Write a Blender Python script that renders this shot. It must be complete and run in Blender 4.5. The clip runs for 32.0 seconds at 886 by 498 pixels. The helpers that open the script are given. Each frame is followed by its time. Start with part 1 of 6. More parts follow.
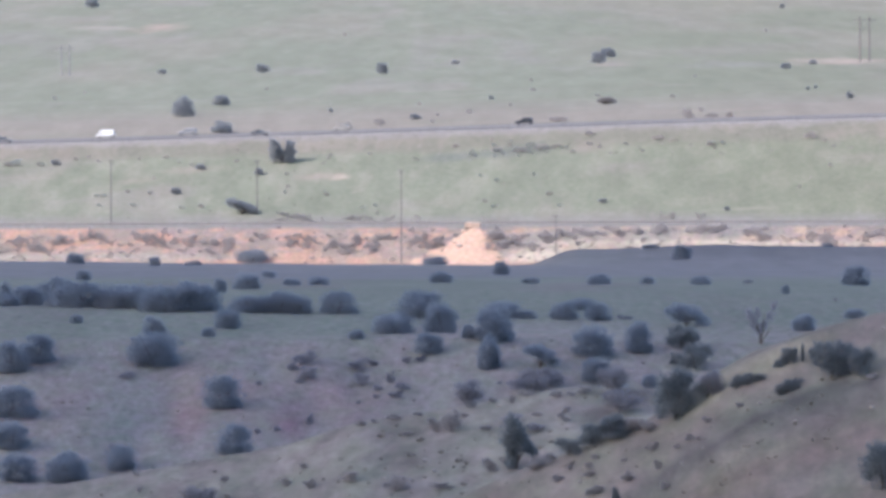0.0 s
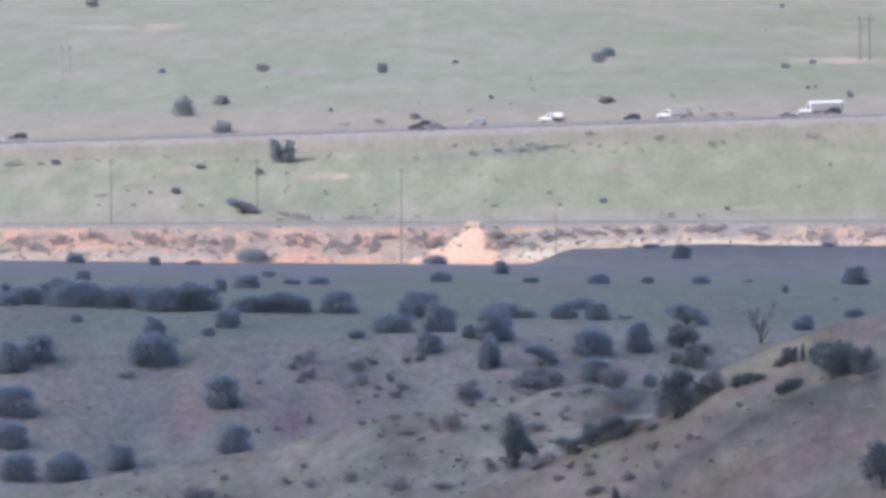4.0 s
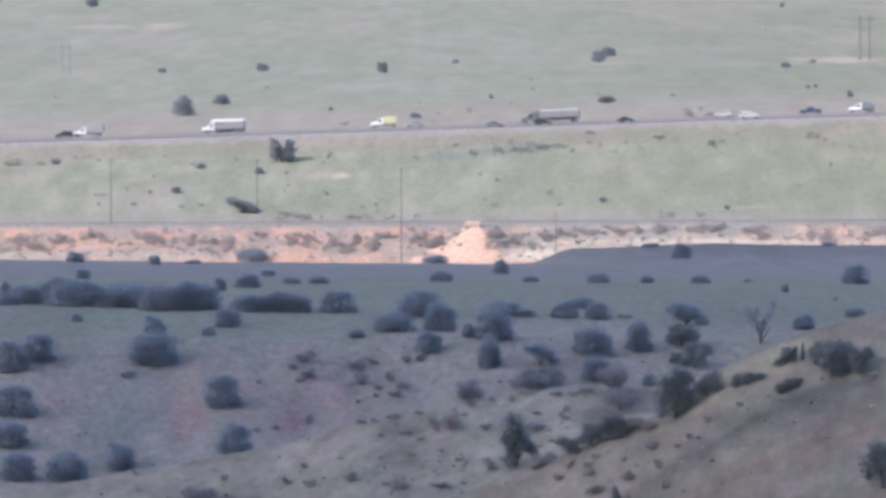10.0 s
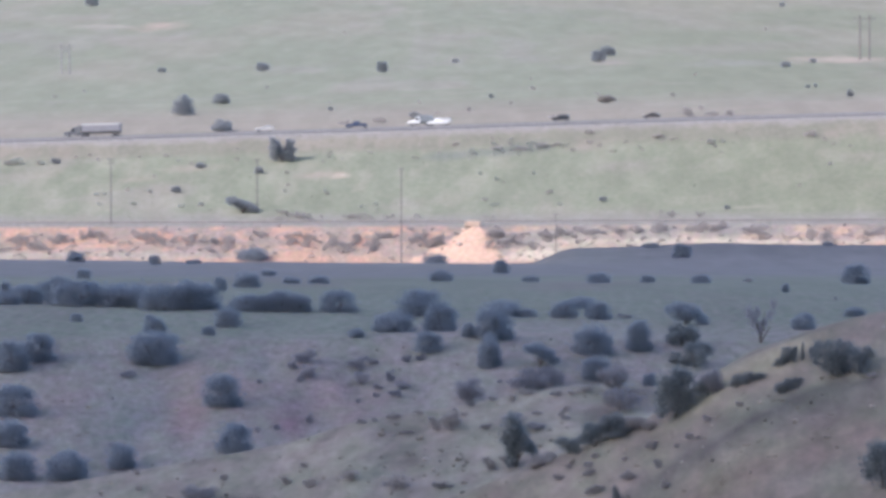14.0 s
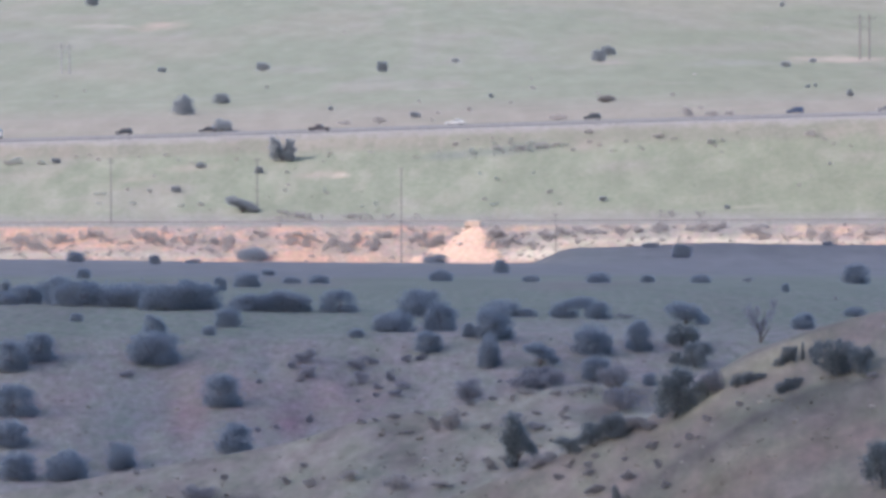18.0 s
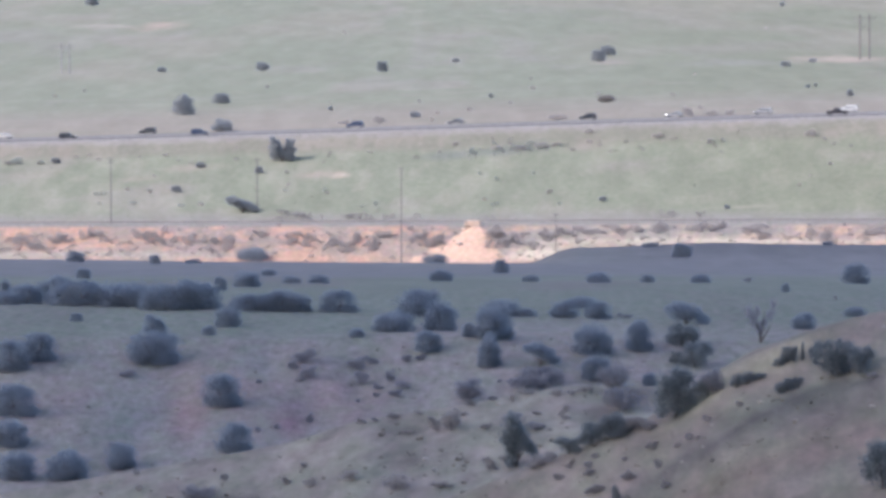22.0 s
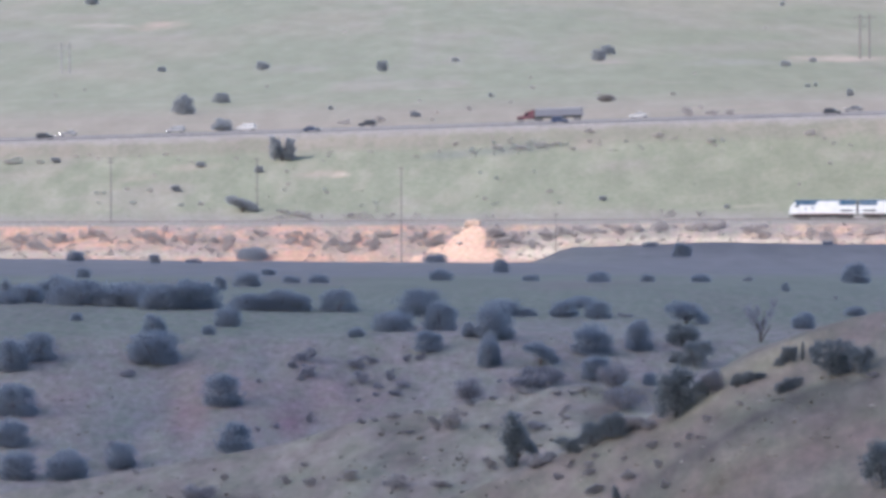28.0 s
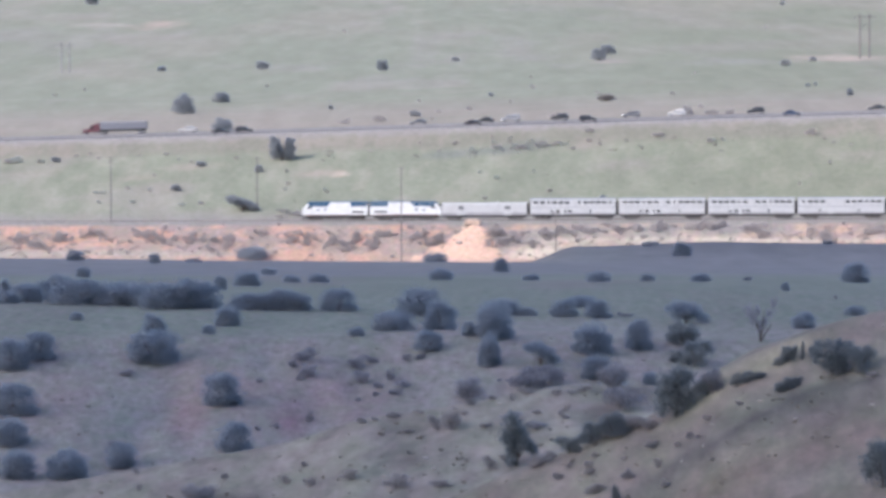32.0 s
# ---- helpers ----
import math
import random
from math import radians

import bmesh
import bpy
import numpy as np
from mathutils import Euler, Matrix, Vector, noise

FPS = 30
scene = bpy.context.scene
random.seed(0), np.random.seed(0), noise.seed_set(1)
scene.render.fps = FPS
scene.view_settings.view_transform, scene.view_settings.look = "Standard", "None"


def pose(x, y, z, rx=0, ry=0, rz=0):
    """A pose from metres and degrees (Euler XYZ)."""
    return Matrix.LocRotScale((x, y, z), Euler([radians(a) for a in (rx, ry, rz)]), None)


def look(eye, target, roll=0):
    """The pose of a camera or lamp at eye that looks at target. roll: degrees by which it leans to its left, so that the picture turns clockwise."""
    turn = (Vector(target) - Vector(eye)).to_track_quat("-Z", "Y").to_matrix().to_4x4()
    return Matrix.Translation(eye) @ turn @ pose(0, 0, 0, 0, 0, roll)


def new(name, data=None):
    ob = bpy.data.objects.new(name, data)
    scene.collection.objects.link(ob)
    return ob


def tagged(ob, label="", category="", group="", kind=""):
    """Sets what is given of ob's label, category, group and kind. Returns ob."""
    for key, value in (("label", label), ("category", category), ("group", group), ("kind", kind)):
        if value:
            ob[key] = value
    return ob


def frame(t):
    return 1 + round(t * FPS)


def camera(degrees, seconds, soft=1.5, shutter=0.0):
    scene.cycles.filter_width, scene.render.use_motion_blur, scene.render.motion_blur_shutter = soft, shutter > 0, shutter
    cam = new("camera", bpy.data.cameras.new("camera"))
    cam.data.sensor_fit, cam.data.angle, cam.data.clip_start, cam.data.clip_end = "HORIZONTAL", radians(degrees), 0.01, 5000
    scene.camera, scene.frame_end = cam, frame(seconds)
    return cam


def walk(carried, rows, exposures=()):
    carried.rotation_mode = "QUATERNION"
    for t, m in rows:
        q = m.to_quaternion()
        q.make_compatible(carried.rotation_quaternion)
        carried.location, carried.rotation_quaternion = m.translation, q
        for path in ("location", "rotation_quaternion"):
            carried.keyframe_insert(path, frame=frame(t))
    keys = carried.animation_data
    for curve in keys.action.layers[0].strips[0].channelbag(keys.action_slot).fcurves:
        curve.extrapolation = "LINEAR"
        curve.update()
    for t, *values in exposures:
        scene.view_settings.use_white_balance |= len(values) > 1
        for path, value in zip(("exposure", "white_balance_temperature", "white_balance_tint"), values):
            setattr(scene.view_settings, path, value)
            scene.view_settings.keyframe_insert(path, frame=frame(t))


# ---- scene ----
EYE_Z = 100.0
LENS = 11900.0 / 1568.0
EXPOSURE, KELVIN, TINT = 0.74, 6200.0, 17.0   # one setting for the whole shot
cam = camera(math.degrees(2 * math.atan(0.5 / LENS)), 32.0, soft=3.7, shutter=0.3)


def aim(t, lift, drop):
    eye = (0, 0, EYE_Z + lift)
    return (t, look(eye, (0, 1000, EYE_Z + lift - drop)))


# a tripod that settles by a hair's breadth over half a minute
walk(cam, [aim(0, 0.00, 45.16), aim(3, 0.0, 45.22), aim(6, 0.01, 45.30), aim(9, 0.01, 45.33), aim(13, 0.02, 45.38),
           aim(17, 0.03, 45.43), aim(22, 0.04, 45.46), aim(25, 0.04, 45.48), aim(28, 0.05, 45.54), aim(32, 0.06, 45.63)],
     exposures=[(0, EXPOSURE, KELVIN, TINT), (32, EXPOSURE, KELVIN, TINT)])

# ---- light ----
TO_SUN = Vector((-0.73, -0.31, 0.61)).normalized()
world = bpy.data.worlds.new("world")
scene.world = world
world.use_nodes = True
sky = world.node_tree.nodes.new("ShaderNodeTexSky")
sky.sky_type, sky.sun_disc = "NISHITA", False
sky.sun_elevation = math.asin(TO_SUN.z)
sky.sun_rotation = math.atan2(TO_SUN.x, TO_SUN.y)
sky.dust_density = 2.0
world.node_tree.links.new(sky.outputs[0], world.node_tree.nodes["Background"].inputs[0])
world.node_tree.nodes["Background"].inputs[1].default_value = 0.155
sun = new("sun", bpy.data.lights.new("sun", "SUN"))
sun.data.energy, sun.data.angle, sun.data.color = 2.08, radians(0.53), (1.0, 0.952, 0.868)
sun.matrix_world = look((0, 0, 0), -TO_SUN)
sun.location = (0, 0, 600)


# ---- materials ----
def mix_rgb(nt, a, b, fac, mode="MIX"):
    n = nt.nodes.new("ShaderNodeMix")
    n.data_type, n.blend_type = "RGBA", mode
    for sock, v in ((n.inputs[0], fac), (n.inputs[6], a), (n.inputs[7], b)):
        if isinstance(v, bpy.types.NodeSocket):
            nt.links.new(v, sock)
        elif isinstance(v, (int, float)):
            sock.default_value = v
        else:
            sock.default_value = (*v, 1)
    return n.outputs[2]


def noise_node(nt, scale, detail=4, rough=0.6, space="Object", stretch=(1, 1, 1)):
    tc = nt.nodes.new("ShaderNodeTexCoord")
    tc_map = nt.nodes.new("ShaderNodeMapping")
    tc_map.inputs["Scale"].default_value = stretch
    nt.links.new(tc.outputs[space], tc_map.inputs[0])
    n = nt.nodes.new("ShaderNodeTexNoise")
    n.inputs["Scale"].default_value, n.inputs["Detail"].default_value, n.inputs["Roughness"].default_value = scale, detail, rough
    nt.links.new(tc_map.outputs[0], n.inputs["Vector"])
    return n.outputs[0]


def ramp(nt, fac, lo, hi, a, b):
    n = nt.nodes.new("ShaderNodeMapRange")
    n.inputs[1].default_value, n.inputs[2].default_value, n.inputs[3].default_value, n.inputs[4].default_value = lo, hi, a, b
    nt.links.new(fac, n.inputs[0])
    return n.outputs[0]


def material(name, colour, rough=0.7, metal=0.0, grain=1.0, contrast=0.25, bump=0.0, spread=0.0, coarse=0.0):
    """Plain surface with grain (scale per metre), larger stains, relief, and a spread of tone from object to object."""
    m = bpy.data.materials.new(name)
    m.use_nodes = True
    nt = m.node_tree
    bsdf = nt.nodes["Principled BSDF"]
    bsdf.inputs["Roughness"].default_value, bsdf.inputs["Metallic"].default_value = rough, metal
    fine = noise_node(nt, grain)
    dark = tuple(c * (1 - contrast) for c in colour)
    light = tuple(min(1, c * (1 + contrast)) for c in colour)
    out = mix_rgb(nt, dark, light, ramp(nt, fine, 0.3, 0.7, 0, 1))
    big = noise_node(nt, grain * 0.17 if not coarse else coarse, 3)
    out = mix_rgb(nt, out, tuple(c * 0.75 for c in colour), ramp(nt, big, 0.45, 0.75, 0, 0.6))
    if spread:
        info = nt.nodes.new("ShaderNodeObjectInfo")
        hsv = nt.nodes.new("ShaderNodeHueSaturation")
        nt.links.new(ramp(nt, info.outputs["Random"], 0, 1, 1 - spread, 1 + spread), hsv.inputs["Value"])
        nt.links.new(out, hsv.inputs["Color"])
        out = hsv.outputs[0]
    nt.links.new(out, bsdf.inputs["Base Color"])
    if bump:
        b = nt.nodes.new("ShaderNodeBump")
        b.inputs["Strength"].default_value, b.inputs["Distance"].default_value = 0.6, bump
        nt.links.new(fine, b.inputs["Height"])
        nt.links.new(b.outputs[0], bsdf.inputs["Normal"])
    return m


def ground_material():
    m = bpy.data.materials.new("range_ground")
    m.use_nodes = True
    nt = m.node_tree
    bsdf = nt.nodes["Principled BSDF"]
    bsdf.inputs["Roughness"].default_value = 0.95
    bsdf.inputs["Specular IOR Level"].default_value = 0.1
    att = nt.nodes.new("ShaderNodeAttribute")
    att.attribute_name = "cover"
    close = noise_node(nt, 1.3, 6, 0.7, stretch=(1, 0.35, 1))
    open_range = noise_node(nt, 0.30, 5, 0.6, stretch=(1, 0.30, 1))
    zone = nt.nodes.new("ShaderNodeAttribute")
    zone.attribute_name = "open_range"
    blend_zone = nt.nodes.new("ShaderNodeMix")
    nt.links.new(zone.outputs[2], blend_zone.inputs[0])
    nt.links.new(close, blend_zone.inputs[2])
    nt.links.new(open_range, blend_zone.inputs[3])
    fine = blend_zone.outputs[0]
    mid = noise_node(nt, 0.10, 4, 0.6, stretch=(1, 0.12, 1))
    tone = mix_rgb(nt, (0.91, 0.91, 0.90), (1.08, 1.08, 1.07), ramp(nt, mid, 0.3, 0.7, 0, 1))
    col = mix_rgb(nt, att.outputs[0], tone, 1.0, "MULTIPLY")
    tone2 = mix_rgb(nt, (0.84, 0.845, 0.845), (1.13, 1.12, 1.11), ramp(nt, fine, 0.3, 0.7, 0, 1))
    meadow = nt.nodes.new("ShaderNodeAttribute")
    meadow.attribute_name = "meadow"
    tussock = noise_node(nt, 0.55, 6, 0.68, stretch=(1, 0.55, 1))
    lush = mix_rgb(nt, (0.85, 0.89, 0.82), (1.12, 1.09, 1.11), ramp(nt, tussock, 0.3, 0.7, 0, 1))
    smooth = mix_rgb(nt, (0.95, 0.96, 0.95), (1.04, 1.04, 1.04), ramp(nt, fine, 0.3, 0.7, 0, 1))
    col = mix_rgb(nt, col, mix_rgb(nt, mix_rgb(nt, tone2, smooth, zone.outputs[2]), lush, meadow.outputs[2]), 1.0, "MULTIPLY")
    # patches of litter, green shoots and bare dust, a stride or two across
    patch = noise_node(nt, 0.8, 5, 0.65, stretch=(1, 0.45, 1))
    hue = noise_node(nt, 0.45, 3, 0.5, stretch=(1, 0.5, 1))
    litter = mix_rgb(nt, (0.80, 0.80, 0.80), (1.17, 1.16, 1.15), ramp(nt, patch, 0.32, 0.68, 0, 1))
    shoots = mix_rgb(nt, (0.95, 1.01, 0.94), (1.05, 0.99, 1.03), ramp(nt, hue, 0.35, 0.65, 0, 1))
    dusty = mix_rgb(nt, litter, shoots, 1.0, "MULTIPLY")
    beyond = nt.nodes.new("ShaderNodeMath")
    beyond.operation, beyond.use_clamp = "MAXIMUM", True
    nt.links.new(zone.outputs[2], beyond.inputs[0])
    nt.links.new(meadow.outputs[2], beyond.inputs[1])
    col = mix_rgb(nt, col, mix_rgb(nt, dusty, (1, 1, 1), beyond.outputs[0]), 1.0, "MULTIPLY")
    nt.links.new(col, bsdf.inputs["Base Color"])
    b = nt.nodes.new("ShaderNodeBump")
    b.inputs["Strength"].default_value, b.inputs["Distance"].default_value = 0.5, 0.12
    nt.links.new(fine, b.inputs["Height"])
    nt.links.new(b.outputs[0], bsdf.inputs["Normal"])
    return m


GROUND = ground_material()
ASPHALT = material("asphalt", (0.0819, 0.0819, 0.0897), 0.9, grain=0.8, contrast=0.25)
CONCRETE = material("pale_concrete_paving", (0.226, 0.218, 0.222), 0.9, grain=0.6, contrast=0.15)
GRAVEL = material("shoulder_gravel", (0.289, 0.277, 0.273), 0.95, grain=1.5, contrast=0.25, bump=0.05)
BALLAST = material("ballast_stone", (0.257, 0.242, 0.234), 0.95, grain=3, contrast=0.35, bump=0.05)
for matt in (ASPHALT, CONCRETE, GRAVEL, BALLAST):
    matt.node_tree.nodes["Principled BSDF"].inputs["Specular IOR Level"].default_value = 0.1
STEEL = material("worn_rail_steel", (0.30, 0.275, 0.26), 0.55, 0.3, grain=4)
WOOD = material("weathered_pole_wood", (0.23, 0.21, 0.205), 0.9, grain=5, contrast=0.35, bump=0.01)
PALE_POLE = material("pale_pole_wood", (0.31, 0.305, 0.30), 0.9, grain=1.2, contrast=0.3, bump=0.01)
BARK = material("juniper_bark", (0.13, 0.105, 0.09), 0.95, grain=8, contrast=0.4, bump=0.02)
# distance haze is put into this needle colour: lightened and blued
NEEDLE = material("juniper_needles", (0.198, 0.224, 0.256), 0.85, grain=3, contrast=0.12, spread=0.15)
# darker needles for the near trees, which get less haze in their colour
NEEDLE_NEAR = material("less_hazed_needles", (0.18, 0.197, 0.205), 0.85, grain=4, contrast=0.15, spread=0.15)
# paler copy for the far trees, with more haze in its colour
NEEDLE_FAR = material("far_hazed_juniper_needles", (0.305, 0.322, 0.343), 0.85, grain=3, contrast=0.15, spread=0.18)
SAGE = material("sagebrush_leaf", (0.415, 0.385, 0.38), 0.9, grain=4, contrast=0.35, spread=0.25)
BRUSH = material("dark_brush_leaf", (0.30, 0.298, 0.328), 0.9, grain=4, contrast=0.15, spread=0.2)
PALE_BRUSH = material("pale_brush_leaf", (0.40, 0.372, 0.36), 0.9, grain=4, contrast=0.2, spread=0.2)
MEADOW_LEAF = material("meadow_shrub_leaf", (0.44, 0.465, 0.425), 0.9, grain=3, contrast=0.2, spread=0.15)
GREY_STEM = material("grey_scrub_stem", (0.36, 0.32, 0.31), 0.9, grain=6, contrast=0.25)
TWIG = material("bare_twig", (0.23, 0.213, 0.22), 0.9, grain=6, contrast=0.3, spread=0.15)
STONE = material("pale_sandstone", (0.608, 0.468, 0.374), 0.9, grain=1.5, contrast=0.25, bump=0.05)
FIELD_STONE = material("grey_field_stone", (0.40, 0.365, 0.325), 0.9, grain=3, contrast=0.25, bump=0.02)
CLOUD = material("cloud_vapour", (0.9, 0.9, 0.92), 1.0, grain=0.002, contrast=0.04)


def leafy(m, colour, share=0.45):
    """Light passes through leaves: adds a translucent share."""
    nt = m.node_tree
    out = nt.nodes["Material Output"]
    bsdf = nt.nodes["Principled BSDF"]
    thin, mix = nt.nodes.new("ShaderNodeBsdfTranslucent"), nt.nodes.new("ShaderNodeMixShader")
    thin.inputs[0].default_value = (*colour, 1)
    mix.inputs[0].default_value = share
    nt.links.new(bsdf.outputs[0], mix.inputs[1])
    nt.links.new(thin.outputs[0], mix.inputs[2])
    nt.links.new(mix.outputs[0], out.inputs["Surface"])


# needle translucency is lifted too, for the same painted haze
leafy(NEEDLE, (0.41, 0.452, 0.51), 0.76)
leafy(NEEDLE_NEAR, (0.34, 0.365, 0.375), 0.68)
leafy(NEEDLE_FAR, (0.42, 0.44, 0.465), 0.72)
leafy(MEADOW_LEAF, (0.50, 0.525, 0.485), 0.8)
leafy(PALE_BRUSH, (0.46, 0.43, 0.42), 0.55)
leafy(BRUSH, (0.38, 0.372, 0.405), 0.6)
leafy(SAGE, (0.445, 0.407, 0.395), 0.5)


# ---- shape of the land ----
def ease(v, a, b):
    s = np.clip((v - a) / (b - a), 0, 1)
    return s * s * (3 - 2 * s)


def grit(x, y, seed):
    """Smooth value noise, -1 to 1, one cell a metre."""
    xi, yi = np.floor(x), np.floor(y)
    fx, fy = x - xi, y - yi
    fx, fy = fx * fx * (3 - 2 * fx), fy * fy * (3 - 2 * fy)

    def cell(i, j):
        s = np.sin((xi + i) * 127.1 + (yi + j) * 311.7 + seed * 74.7) * 43758.5453
        return s - np.floor(s)

    low = cell(0, 0) * (1 - fx) + cell(1, 0) * fx
    high = cell(0, 1) * (1 - fx) + cell(1, 1) * fx
    return (low * (1 - fy) + high * fy) * 2 - 1


def grits(x, y, size, seed, octaves=4):
    out, amp, norm = 0.0, 1.0, 0.0
    for k in range(octaves):
        out = out + grit(x / size * 2 ** k + 13.7 * k, y / size * 2 ** k + 7.1 * k, seed + k) * amp
        norm += amp
        amp *= 0.55
    return out / norm


SKEW = 0.18                      # the railway and the highway run a little askew to the view
TRACK_W, TRACK_Z = 2000.0, -82.25
ROAD_Z = -58.08
GRAIN_W = [-900, -60, 0, 30, 120, 250, 330, 500, 620, 725, 740, 770, 800, 860, 915, 1000, 1200, 1500, 1800, 1950, 1956, 1985, 1994, 2007, 2014,
           2060, 2100, 2108, 2113, 2148, 2156, 2200, 2350, 2700, 3600, 5000, 8000]
GRAIN_Z = [6, -1.2, -1.7, -7, -17, -29, -37, -54, -62, -61, -59.1, -53.2, -47, -46.3, -47.5, -50.8, -59.5, -72.6, -85.6, -92.6, -92.3, -83.6, -82.8, -82.8, -83.1,
           -72.7, -63.9, -60.6, -58.4, -58.4, -58.7, -55.5, -52.3, -47.6, -30.3, -5, 25]


def across(x, y):
    return y + SKEW * x * ease(y, 1450, 1900)


def tilt(x, w):
    return 350 * np.tanh(x / 350) * np.interp(w, [1900, 1990, 2020, 2060, 2110, 2300, 2900], [0, 0.0114, 0.0114, 0.022, 0.0376, 0.030, 0.0])


def soft_max(a, b, k=0.8):
    h = np.clip(0.5 + 0.5 * (a - b) / k, 0, 1)
    return b * (1 - h) + a * h + k * h * (1 - h)


def spoil(x, w):
    """A fan of spoil: its head under the track bed, spread to the west as it falls."""
    fall = np.clip(1985.5 - w, 0, 60)
    side = np.where(x < 9.5, 1.6 + 0.62 * fall, 2.4 + 0.26 * fall) * (1 + 0.14 * grits(x, w, 4.5, 77, 3))
    return np.clip(1 - np.abs(x - 9.5) / side, 0, 1)


def ground_z(x, y):
    """Height of the land, over the sea of the plan: the lens stands at EYE_Z."""
    x, y = np.asarray(x, float), np.asarray(y, float)
    w = across(x, y)
    z = np.interp(w, GRAIN_W, GRAIN_Z) + tilt(x, w)
    # low rise in the valley before the railway
    z = z + 5.9 * (0.75 * ease(x, 21, 36) + 0.25 * ease(x, 36, 75)) * np.exp(-((y - 1790) / 75) ** 2)
    # gullies and swells, none on the graded strips
    graded = ease(np.abs(w - 2000), 8, 22) * ease(np.abs(w - 2131), 20, 34)
    rough = np.interp(y, [0, 300, 600, 700, 820, 900, 1200, 1900, 1990, 2200, 3000, 5000], [0.3, 0.5, 0.8, 0.8, 0.5, 0.35, 0.5, 0.5, 0.6, 0.4, 0.7, 4])
    z = z + graded * rough * grits(x, y * 0.6, 34, 3, 4)
    z = z - ease(y, 700, 740) * (1 - ease(y, 785, 805)) * 1.5 * np.maximum(0, grits(x * 1.0, y * 0.25, 11, 21, 3))
    # spoil fan that spills down the embankment
    fan = spoil(x, w)
    z = z + 0.45 * ease(fan, 0, 0.7) * ease(w, 1940, 1962) * (1 - ease(w, 1982, 1992))
    # near terrace
    shelf = -29.6 + 0.18 * (np.clip(x, -70, 8) + 3) - 0.17 * np.maximum(0, 420 - y) - 26 * ease(y, 418, 500) - 0.2 * np.maximum(0, y - 460) + 0.22 * grits(x, y, 9, 5)
    shelf = shelf + np.interp(x, [-30, -12, -9.5, -7.5, -5, -2.5, 0], [-0.38, -0.4, -0.3, 0.05, 0.3, 0.05, 0.0])
    z = soft_max(z, shelf, 1.0)
    # near hill
    crest = np.interp(x, [-60, -30, 0, 3.2, 6, 10.4, 13, 15.1, 18, 21.7, 40, 90], [-44, -34, -27.6, -26.2, -25.2, -23.4, -21.5, -20.2, -19.2, -18.1, -15, -11])
    hill = crest - 0.27 * np.maximum(0, 330 - y) - 22 * ease(y, 331, 405) - 0.2 * np.maximum(0, y - 370) + 0.2 * grits(x, y, 7, 9) + 0.06 * grits(x, y, 1.6, 10, 2)
    z = soft_max(z, hill, 0.6)
    return z + EYE_Z


